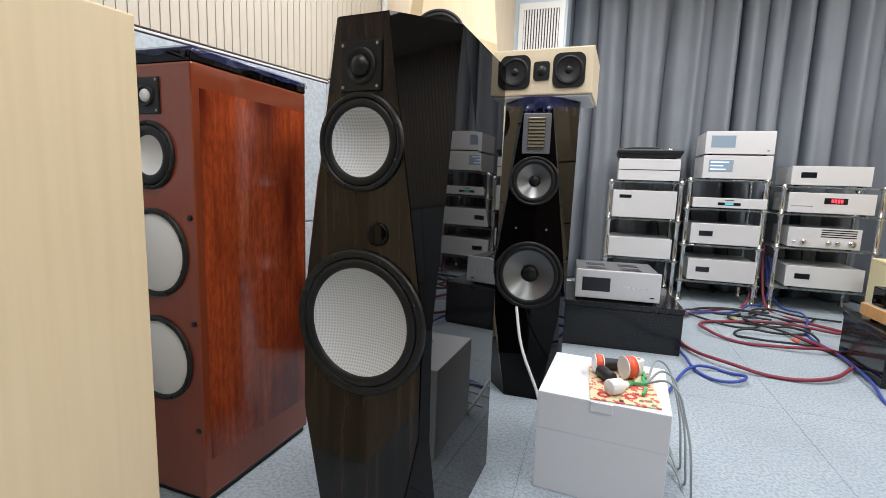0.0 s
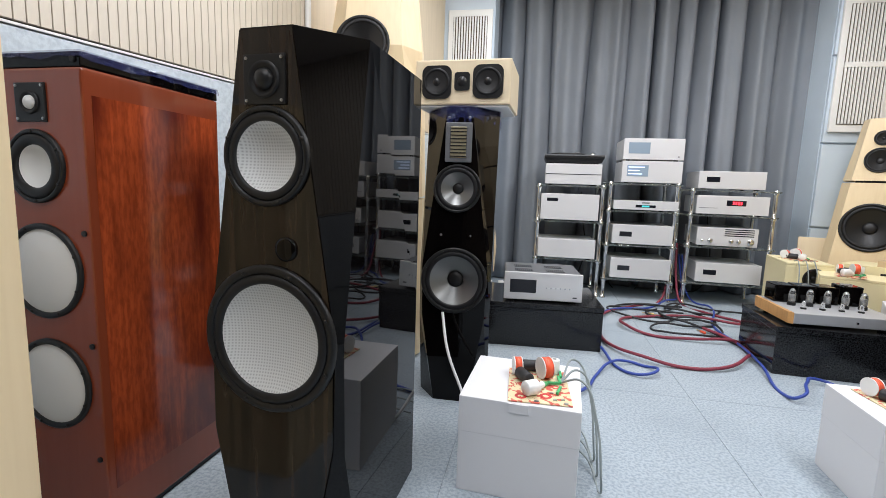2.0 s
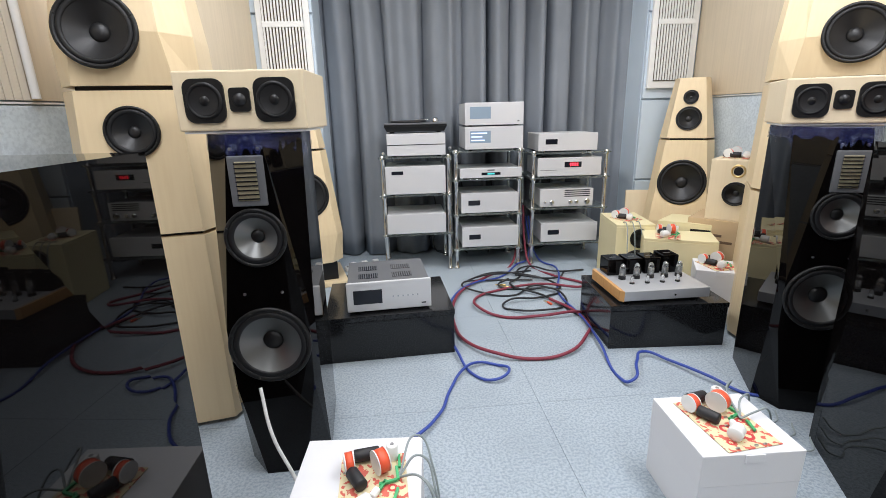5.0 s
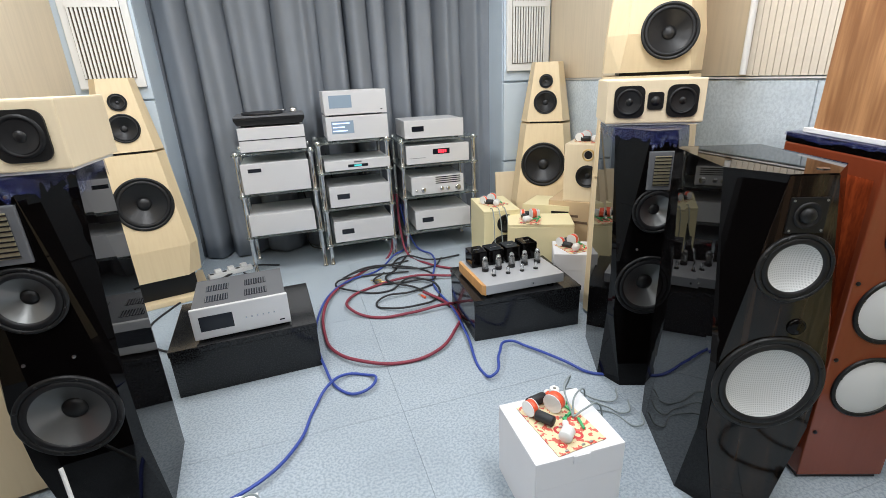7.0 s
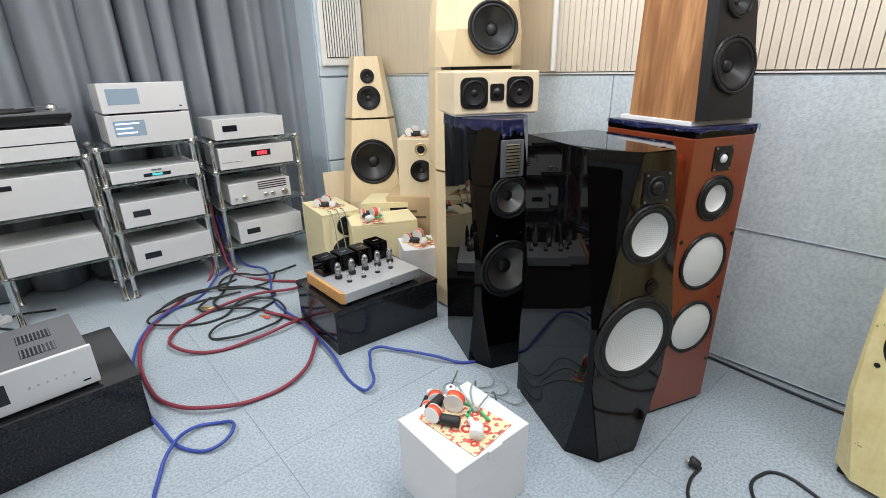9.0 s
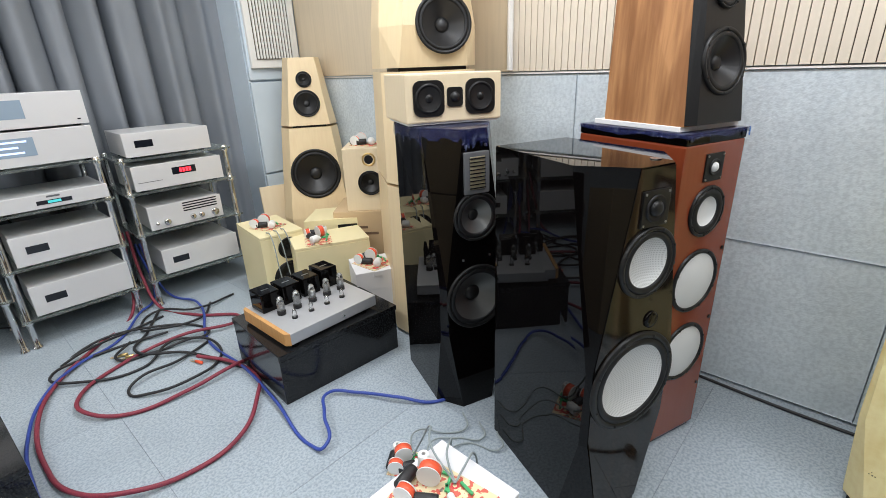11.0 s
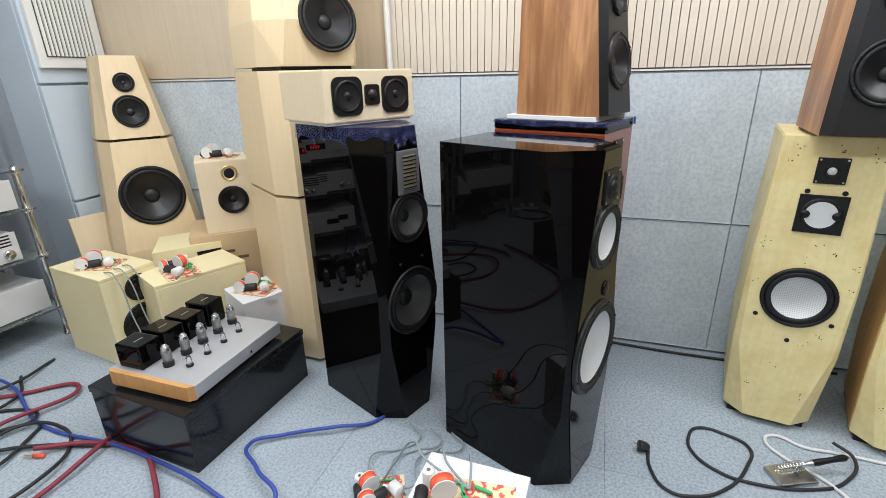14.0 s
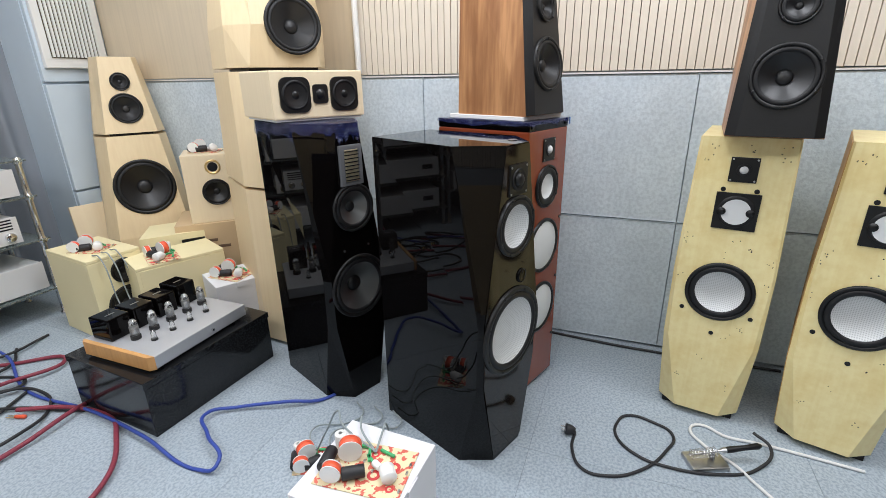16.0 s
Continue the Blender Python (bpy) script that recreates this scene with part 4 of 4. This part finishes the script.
def valve_amp(m):
    e = thing("valve_amplifier", m, "silver valve amplifier with glass tubes and wooden cheeks", "amplifier")
    w, d = 0.52, 0.42
    part("chassis", box(-w / 2 + 0.02, 0, 0.018, w / 2, d, 0.075, 0.004), "chassis", e, "brushed silver chassis")
    for sx in (-1,):
        part("wood_cheek", loft([(0.016, [(-w / 2, 0.02), (-w / 2 + 0.0195, 0.0), (-w / 2 + 0.0195, d), (-w / 2, d - 0.02)]), (0.077, [(-w / 2, 0.02), (-w / 2 + 0.0195, 0.0), (-w / 2 + 0.0195, d), (-w / 2, d - 0.02)])], 0.003), "cheek", e, "warm orange wooden side cheek")
    part("knob", lathe([(0.006, 0), (0.006, 0.01), (0, 0.011)], 12, on_front(0.05, 0.046)), "chrome", e)
    for i in range(4):
        x = -w / 2 + 0.09 + i * 0.115
        t = part("transformer", box(x - 0.05, d - 0.15, 0.0755, x + 0.05, d - 0.03, 0.175 + (0.012 if i == 3 else 0), 0.006), "piano", e, "black transformer cover")
        part("name_bar", box(x - 0.02, d - 0.1, 0.1752 + (0.012 if i == 3 else 0), x + 0.02, d - 0.092, 0.176 + (0.012 if i == 3 else 0)), "steel", t)
    for i in range(5):
        x = -w / 2 + 0.10 + i * 0.088
        s = part("tube_socket", lathe([(0.021, 0.0755), (0.021, 0.092), (0.017, 0.094), (0, 0.094)], 20, Matrix.Translation((x, d - 0.215, 0))), "satin_black", e)
        part("tube", lathe([(0.0165, 0.0945), (0.018, 0.105), (0.0185, 0.135), (0.015, 0.158), (0.008, 0.168), (0, 0.171)], 20, Matrix.Translation((x, d - 0.215, 0))), "tube_glass", s, "clear glass power tube", True)
        t = Matrix.Translation((x, d - 0.215, 0))
        part("tube_plate", lathe([(0.0, 0.098), (0.0085, 0.0985), (0.0115, 0.101), (0.0115, 0.134), (0.0085, 0.1365), (0.0, 0.137)], 14, t), "tube_plate", s, "grey metal plates inside the tube", True)
        part("getter", lathe([(0.0128, 0.1565), (0.0068, 0.1655), (0.0, 0.1680), (0.0, 0.1672), (0.0062, 0.1645), (0.0120, 0.1560)], 14, t), "tube_plate", s, "silvered cap inside the glass", True)
    for i in range(4):
        x = -w / 2 + 0.12 + i * 0.092
        s = part("tube_socket", lathe([(0.014, 0.0755), (0.014, 0.083), (0, 0.084)], 16, Matrix.Translation((x, d - 0.30, 0))), "satin_black", e)
        part("tube", lathe([(0.010, 0.0845), (0.0105, 0.112), (0.006, 0.121), (0, 0.123)], 16, Matrix.Translation((x, d - 0.30, 0))), "tube_glass", s, "small glass tube", True)
    for sx in (-1, 1):
        for y in (0.05, d - 0.05):
            part("foot", lathe([(0.02, 0), (0.02, 0.0175), (0, 0.0177)], 16, Matrix.Translation((sx * (w / 2 - 0.06), y, 0))), "satin_black", e)
    return e


valve_amp(PL_B @ pose(-0.015, 0.03, 0.2625, 0, 0, 4))


# ---- racks ----
def rack(m, w, shelves, label, d=0.46):
    e = thing("equipment_rack", m, label, "rack", "glass and steel racks")
    top = shelves[-1]
    for x in (-w / 2 + 0.03, w / 2 - 0.03):
        for y in (0.03, d - 0.03):
            prof = [(0.024, 0.0), (0.024, 0.012), (0.016, 0.02)]
            for s in shelves:
                prof += [(0.016, s - 0.03), (0.022, s - 0.026), (0.022, s - 0.002), (0.016, s + 0.008)]
            prof += [(0.016, top + 0.012), (0, top + 0.014)]
            part("post", lathe(prof, 16, Matrix.Translation((x, y, 0))), "chrome", e, "polished steel post with collars", True)
    for s in shelves:
        part("shelf", box(-w / 2, 0.0, s - 0.012, w / 2, d, s, 0.002), "glass", e, "thick clear glass shelf")
    return e


def unit(m, w, h, d, label, disp="slot", name="amplifier"):
    e = thing(name, m, label, "hi-fi unit", "stacked hi-fi units")
    part("case", box(-w / 2 + 0.004, 0.012, 0.012, w / 2 - 0.004, d, h - 0.003, 0.003), "silver", e)
    f = part("front_panel", box(-w / 2, 0, 0.010, w / 2, 0.0118, h, 0.003), "silver", e)
    y0, y1 = -0.0015, -0.0003
    if disp == "slot":
        part("display", box(-w / 2 + 0.06, y0, h * 0.42, -w / 2 + 0.16, y1, h * 0.42 + 0.042), "display", e)
    elif disp == "screen":
        part("display", box(-w / 2 + 0.04, y0, h * 0.32, -w / 2 + 0.21, y1, h * 0.82), "display_blue", e, "grey-blue lit display")
        part("badge", box(w / 2 - 0.05, y0, h * 0.18, w / 2 - 0.035, y1, h * 0.22), "display", e)
    elif disp == "rows":
        s = part("display", box(-w / 2 + 0.04, y0, h * 0.32, -w / 2 + 0.21, y1, h * 0.82), "display_blue", e, "lit display with rows of text")
        for i, wd in enumerate((0.13, 0.09, 0.11)):
            part("text_row", box(-w / 2 + 0.05, y0 - 0.0012, h * 0.7 - i * 0.028, -w / 2 + 0.05 + wd, y0 - 0.0002, h * 0.7 - i * 0.028 + 0.01), "text_blue", s)
    elif disp == "red":
        s = part("display", box(-0.045, y0, h * 0.5, 0.10, y1, h * 0.5 + 0.045), "display", e)
        for i in range(4):
            part("digit", box(0.0 + i * 0.019, y0 - 0.0012, h * 0.5 + 0.010, 0.013 + i * 0.019, y0 - 0.0002, h * 0.5 + 0.036), "glow_red", s, "glowing red digit")
        part("slot_line", box(-w / 2 + 0.02, y0, h * 0.36, -w / 2 + 0.16, y1, h * 0.36 + 0.003), "silver_dark", e)
    elif disp == "player":
        s = part("display", box(-0.08, y0, h * 0.35, 0.08, y1, h * 0.35 + 0.022), "display", e)
        part("lit_field", box(-0.03, y0 - 0.0012, h * 0.35 + 0.004, 0.03, y0 - 0.0002, h * 0.35 + 0.018), "glow_cyan", s)
        part("badge", box(-0.03, y0, h * 0.75, 0.03, y1, h * 0.75 + 0.01), "silver_dark", e)
    elif disp == "knobs":
        for i in range(4):
            part("slot_line", box(-0.02, y0, h * 0.58 + i * 0.017, w / 2 - 0.03, y1, h * 0.58 + i * 0.017 + 0.008), "display", e)
        for x, r in ((-w / 2 + 0.04, 0.01), (-w / 2 + 0.10, 0.021), (0.03, 0.018), (0.085, 0.018), (w / 2 - 0.055, 0.026)):
            part("knob", lathe([(r, 0), (r, 0.014), (r * 0.85, 0.018), (0, 0.018)], 20, on_front(x, h * 0.32)), "chrome", e, "", True)
    elif disp == "split":
        part("slot_line", box(-w / 2 + 0.002, y0, h * 0.5, w / 2 - 0.002, y1, h * 0.5 + 0.006), "display", e)
    elif disp == "small":
        part("display", box(-w / 2 + 0.05, y0, h * 0.72, -w / 2 + 0.145, y1, h * 0.72 + 0.028), "display", e)
    for sx in (-1, 1):
        for y in (0.05, d - 0.05):
            part("foot", lathe([(0.018, 0), (0.018, 0.0115), (0, 0.0117)], 12, Matrix.Translation((sx * (w / 2 - 0.05), y, 0))), "satin_black", e)
    return e


RY = -0.15
XL, XM, XR = -0.375, 0.225, 0.925
rack(pose(XL, RY, 0, 0, 0, 0), 0.60, (0.33, 0.665, 0.975), "chrome and glass hi-fi rack with three shelves")
rack(pose(XM, RY, 0), 0.60, (0.18, 0.48, 0.776, 1.007), "chrome and glass hi-fi rack with four shelves")
rack(pose(XR, RY, 0, 0, 0, -2), 0.68, (0.189, 0.503, 0.767, 0.975), "chrome and glass hi-fi rack with four shelves")


def on_rack(x, y, z, rz=0):
    return pose(x, RY + y, z, 0, 0, rz)


unit(on_rack(XL - 0.01, -0.01, 0.331, 0), 0.49, 0.176, 0.42, "large silver power amplifier on the lowest glass shelf", "none")
unit(on_rack(XL - 0.005, -0.01, 0.666, 0), 0.49, 0.236, 0.42, "tall silver power amplifier with small dark display", "small")
unit(on_rack(XL + 0.01, 0.0, 0.976, 0), 0.47, 0.185, 0.40, "silver disc player in two tiers on the top shelf", "split", "disc_player")
unit(on_rack(XM + 0.02, 0.01, 0.181), 0.49, 0.185, 0.42, "silver amplifier with dark display window", "slot")
unit(on_rack(XM + 0.015, 0.01, 0.481), 0.49, 0.176, 0.42, "silver amplifier with dark display window", "slot")
unit(on_rack(XM + 0.02, 0.0, 0.777), 0.52, 0.088, 0.40, "slim silver disc player with cyan display", "player", "disc_player")
unit(on_rack(XM + 0.05, 0.02, 1.008), 0.48, 0.19, 0.40, "silver streamer with lit rows of text", "rows", "streamer")
unit(on_rack(XM + 0.05, 0.02, 1.2), 0.48, 0.185, 0.40, "silver preamplifier with grey-blue display", "screen", "preamplifier")
unit(on_rack(XR + 0.02, 0.02, 0.19, -2), 0.50, 0.176, 0.42, "silver amplifier with dark display window", "slot")
unit(on_rack(XR - 0.02, 0.01, 0.504, -2), 0.46, 0.162, 0.40, "silver radio receiver with knobs and slots", "knobs", "receiver")
unit(on_rack(XR - 0.01, 0.0, 0.768, -2), 0.54, 0.162, 0.40, "silver amplifier with glowing red digits", "red")
unit(on_rack(XR - 0.03, 0.01, 0.976, -2), 0.50, 0.153, 0.40, "silver amplifier with dark display window", "slot")


def turntable(m):
    e = thing("turntable", m, "dark turntable with silver arm on a silver player", "turntable")
    part("plinth", loft([(0.012, [(-0.23, 0.02), (0.23, 0.02), (0.23, 0.36), (-0.23, 0.36)]), (0.05, [(-0.25, 0), (0.25, 0), (0.25, 0.38), (-0.25, 0.38)]), (0.066, [(-0.25, 0), (0.25, 0), (0.25, 0.38), (-0.25, 0.38)])], 0.004), "satin_black", e)
    part("deck", box(-0.25, 0, 0.0665, 0.25, 0.38, 0.078, 0.002), "silver_dark", e)
    part("platter", lathe([(0, 0.0785), (0.145, 0.0785), (0.15, 0.082), (0.15, 0.094), (0.145, 0.096), (0, 0.096)], 40, Matrix.Translation((-0.05, 0.19, 0))), "cable_black", e, "", True)
    part("tonearm", box(-0.1, -0.004, 0.098, 0.13, 0.004, 0.105, 0.002, Matrix.Translation((0.06, 0.16, 0)) @ Matrix.Rotation(radians(60), 4, "Z")), "chrome", e)
    part("arm_base", lathe([(0.03, 0.0785), (0.03, 0.10), (0.018, 0.115), (0, 0.116)], 20, Matrix.Translation((0.18, 0.29, 0))), "chrome", e, "", True)
    for sx in (-1, 1):
        for y in (0.06, 0.32):
            part("foot", lathe([(0.02, 0), (0.02, 0.0115), (0, 0.0117)], 12, Matrix.Translation((sx * 0.19, y, 0))), "satin_black", e)


turntable(on_rack(XL + 0.01, 0.01, 1.162, 0))

# ---- cables and tools on the floor ----
cable("speaker_cable", [(0.55, 0.06, 0.5), (0.5, -0.05, 0.2), (0.44, -0.13, 0.02), (0.18, -0.39), (-0.05, -0.66), (-0.18, -0.98), (-0.21, -1.3), (-0.17, -1.54), (-0.04, -1.71), (0.16, -1.77), (0.36, -1.75), (0.55, -1.56), (0.63, -1.39), (0.6, -1.18), (0.5, -1)], 0.0095, "cable_red", "thick dark red braided speaker cable in a loop")
cable("speaker_cable", [(0.58, 0.06, 0.5), (0.57, -0.05, 0.2), (0.59, -0.17, 0.02), (0.7, -0.46), (0.85, -0.76), (0.52, -0.7), (0.18, -0.73), (-0.01, -0.89), (-0.02, -1.07), (0.11, -1.2), (0.35, -1.25), (0.58, -1.24), (0.66, -1.21)], 0.0095, "cable_red", "dark red braided speaker cable in a loop")
cable("speaker_cable", [(0.61, 0.08, 0.4), (0.62, -0.01, 0.05), (0.46, -0.2), (0.27, -0.43), (0.05, -0.55), (-0.13, -0.78), (-0.23, -1.04), (-0.26, -1.35), (-0.24, -1.68), (-0.18, -1.89), (-0.09, -1.96), (0, -1.89), (-0.05, -1.8), (-0.14, -1.78), (-0.23, -1.85), (-0.32, -2), (-0.39, -2.2), (-0.54, -2.38), (-0.83, -2.46)], 0.0075, "cable_blue", "blue braided speaker cable with a small loop")
cable("speaker_cable", [(0.63, 0.06, 0.4), (0.69, -0.01, 0.05), (0.77, -0.34), (0.62, -0.85), (0.62, -1.3), (0.58, -1.67), (0.54, -2.02), (0.56, -2.08, 0.03), (0.66, -1.94, 0.05), (0.78, -1.81, 0.03), (0.86, -1.89), (0.96, -2.09), (1.06, -2.22), (1.24, -2.28)], 0.0075, "cable_blue", "blue braided speaker cable over the carpet")
cable("power_cable", [(0.56, -0.31), (0.37, -0.37), (0.09, -0.45), (0, -0.47), (0.2, -0.35), (0.45, -0.45), (0.66, -0.63), (0.63, -0.79), (0.47, -0.72), (0.28, -0.84), (0.03, -0.75), (-0.07, -0.6), (0.22, -0.5), (0.5, -0.57)], 0.0072, "cable_black", "thick black power cable lying in loops")
cable("power_cable", [(0.62, -0.85), (0.42, -0.94), (0.22, -0.97), (0.16, -1.02), (0.23, -1.13), (0.41, -1.18), (0.58, -1.08), (0.63, -0.96), (0.58, -0.8), (0.39, -0.73), (0.21, -0.66), (0.31, -0.54)], 0.0072, "cable_black", "thick black power cable lying in loops")
cable("power_cable", [(0.84, -0.36), (0.69, -0.55), (0.43, -0.48), (0.41, -0.39), (0.54, -0.23), (0.73, -0.42), (1, -0.36)], 0.0072, "cable_black", "thick black power cable lying in loops")
cable("power_cable", [(0.62, -1.25), (0.48, -0.89), (0.3, -0.69), (0.42, -0.46), (0.56, -0.24)], 0.008, "cable_black", "black power cable under the speaker cables")
cable("iron_cable", [(1.23, -3.31), (1.13, -3.31), (1.04, -3.36), (1.04, -3.45), (1.1, -3.55), (1.24, -3.65), (1.35, -3.68), (1.4, -3.61), (1.41, -3.51), (1.35, -3.47), (1.26, -3.47), (1.18, -3.55), (1.16, -3.64), (1.19, -3.84), (1.26, -3.96), (1.37, -4.02, 0.03), (1.42, -3.97, 0.045)], 0.006, "cable_black", "black mains lead of the soldering iron", 0.0)
cable("white_lead", [(1.38, -4.32), (1.4, -4.13), (1.41, -3.98), (1.41, -3.88), (1.45, -3.79), (1.41, -3.75), (1.33, -3.79), (1.25, -3.89), (1.18, -3.94), (0.97, -4.11)], 0.006, "cable_white", "white lead lying on the carpet", 0.0)
cable("wall_cable", [(2.01, -2.4), (2.02, -2.7), (2.01, -3.03), (1.99, -3.3), (1.98, -3.54), (2.0, -4.2)], 0.007, "cable_black", "black cable along the foot of the wall", 0.0)
for k, off in enumerate((-0.06, 0.03, 0.12)):
    cable("crossover_wire", [(0.57, -2.77, 0.312), (0.63, -2.71 + off * 0.8, 0.324), (0.69, -2.68 + off, 0.316), (0.73, -2.63 + off * 1.4, 0.16), (0.76, -2.50 + off, 0.03), (0.86, -2.42 + off), (0.96, -2.46 + off * 0.5), (1.02, -2.56 + off), (1.07, -2.50 + off)], 0.0035, "cable_grey", "thin grey crossover wire hanging to the floor")
    cable("crossover_wire", [(-0.565, -2.9, 0.32), (-0.50, -2.88 + off, 0.345), (-0.46, -2.93 + off, 0.26), (-0.44, -2.98 + off, 0.10), (-0.43, -2.92 + off, 0.006), (-0.46, -2.75 + off), (-0.55, -2.64 + off), (-0.75, -2.58 + off), (-0.9, -2.62 + off)], 0.0035, "cable_grey", "thin grey crossover wire hanging to the floor")
cable("white_lead", [(-1.03, -2.54, 0.42), (-0.99, -2.61, 0.28), (-0.91, -2.67, 0.12), (-0.87, -2.74, 0.04), (-0.84, -2.7, 0.01), (-0.72, -2.65, 0.008)], 0.006, "cable_white", "white lead hanging from the black tower")
for k in range(3):
    cable("crossover_wire", [(1.14 + k * 0.05, -0.72, 0.495), (1.12 + k * 0.05, -0.81, 0.50), (1.10 + k * 0.06, -0.90, 0.27), (1.10 + k * 0.05, -0.98, 0.02)], 0.0035, "cable_grey", "thin grey crossover wire hanging to the floor")


def soldering_iron(m):
    e = thing("soldering_iron", m, "soldering iron resting in a wire stand", "tool")
    part("stand_base", box(-0.07, -0.045, 0, 0.07, 0.045, 0.018, 0.004), "steel", e, "flux-stained metal stand")
    tip = Matrix.Translation((-0.06, 0, 0.045)) @ Matrix.Rotation(radians(84), 4, "Y")
    part("shaft", lathe([(0, -0.02), (0.003, 0.0), (0.005, 0.03), (0.005, 0.11), (0.009, 0.115), (0.011, 0.13)], 14, tip), "steel", e, "", True)
    part("handle", lathe([(0.011, 0.13), (0.012, 0.15), (0.0095, 0.2), (0.012, 0.25), (0.006, 0.262), (0, 0.262)], 16, tip), "satin_black", e, "", True)
    coil = bmesh.new()
    for i in range(9):
        add_lathe(coil, [(0.016, i * 0.011), (0.0182, i * 0.011 + 0.0015), (0.016, i * 0.011 + 0.003), (0.0145, i * 0.011 + 0.0015), (0.016, i * 0.011)], 18, tip)
    part("spring_holder", coil, "chrome", e, "", True)
    part("bracket", box(0.02, -0.012, 0.0185, 0.026, 0.012, 0.05, 0.001), "steel", e)


soldering_iron(pose(1.235, -3.785, 0, 0, 0, -67))


def mains_plug(m):
    e = thing("mains_plug", m, "black mains plug lying on the carpet", "plug")
    part("body", lathe([(0, 0), (0.012, 0), (0.018, 0.012), (0.021, 0.03), (0.021, 0.038), (0, 0.038)], 20, Matrix.Translation((0, 0, 0.0215)) @ Matrix.Rotation(radians(-80), 4, "X")), "cable_black", e, "", True)
    for sx in (-1, 1):
        part("pin", lathe([(0.0024, 0.038), (0.0024, 0.056), (0, 0.057)], 8, Matrix.Translation((sx * 0.0095, 0, 0.0215)) @ Matrix.Rotation(radians(-80), 4, "X")), "chrome", e)


mains_plug(pose(1.22, -3.31, 0, 0, 0, 11))

# small clutter beside the racks
def leaning_board():
    bm = box(-0.13, -0.012, 0.0, 0.13, 0.012, 0.62, 0.003)
    o = part("leaning_board", bm, "maple")
    o.matrix_world = pose(1.60, -0.12, 0.0, -8, 0, -14)
    tagged(o, "pale wooden board leaning by the curtain", "board")


leaning_board()


def power_strip():
    e = thing("power_strip", pose(-0.86, 0.02, 0, 0, 0, 20), "white power strip with white plugs on the carpet", "power strip")
    part("body", box(-0.17, -0.03, 0, 0.17, 0.03, 0.035, 0.006), "plastic_white", e)
    for i in range(3):
        p = part("plug", box(-0.12 + i * 0.1, -0.022, 0.0355, -0.07 + i * 0.1, 0.022, 0.066, 0.008), "plastic_white", e)
        part("socket", lathe([(0.018, 0.0352), (0.018, 0.0358), (0, 0.0358)], 16, Matrix.Translation((-0.145 + i * 0.1, 0, 0))), "satin_black", e)


power_strip()
cable("power_cable", [(-0.76, -0.02), (-0.68, -0.17), (-0.84, -0.35), (-0.98, -0.28), (-0.91, -0.07), (-0.7, 0.11), (-0.48, 0.04)], 0.007, "cable_black", "black power cable beside the rack", 0.0)
cable("power_cable", [(-0.85, 0), (-1.02, -0.24), (-1.19, -0.5), (-1.28, -0.84), (-1.09, -1.16), (-0.81, -1.21)], 0.007, "cable_black", "black power cable along the wall side", 0.0)
for k in range(5):
    cable("interconnect_cable", [(-0.25 + 0.28 * k, 0.27, 0.92 - 0.05 * (k % 3)), (-0.22 + 0.28 * k, 0.335, 0.7), (-0.17 + 0.28 * k, 0.335, 0.35), (-0.2 + 0.27 * k, 0.31, 0.06), (-0.1 + 0.2 * k, 0.26, 0.02)], 0.006, "cable_black", "black signal cable hanging behind the racks")

# bare cable ends among the coils
def spade_plug(m, label, sleeve_mat):
    e = thing("cable_plug", m, label, "plug", "loose cable plugs")
    turn = Matrix.Rotation(radians(90), 4, "Y")
    part("sleeve", lathe([(0, 0), (0.008, 0), (0.009, 0.006), (0.008, 0.045), (0, 0.045)], 14, Matrix.Translation((0, 0, 0.0095)) @ turn), sleeve_mat, e, "", True)
    for sy in (-1, 1):
        part("prong", box(0.0455, sy * 0.006 - 0.002, 0.006, 0.085, sy * 0.006 + 0.002, 0.009, 0.0008), "gold", e, "gilded fork prong")


spade_plug(pose(0.27, -0.63, 0.001, 0, 0, 158), "gilded fork plug of a cable lying on the carpet", "gold")
spade_plug(pose(0.29, -0.67, 0.001, 0, 0, 172), "gilded fork plug of a cable lying on the carpet", "gold")
spade_plug(pose(0.5, -1.05, 0.001, 0, 0, 109), "red-sleeved fork plug at the end of a red cable", "copper_red")

# ---- carpet tiles ----
TILE = 1.0
tile_mesh = None
nx, ny = 5, 8
for ix in range(nx):
    for iy in range(ny):
        x0, y0 = WALL_R + 0.01 - (nx - ix) * TILE, REAR + iy * TILE - 0.15
        if tile_mesh is None:
            first_tile = part("carpet_tile", box(0.0006, 0.0006, -0.012, TILE - 0.0006, TILE - 0.0006, 0.0, 0.0009), "carpet", FLOOR)
            tile_mesh = first_tile.data
            first_tile.location = (x0, y0, 0)
        else:
            o = new("carpet_tile", tile_mesh)
            o.parent = FLOOR
            o.location = (x0, y0, 0)
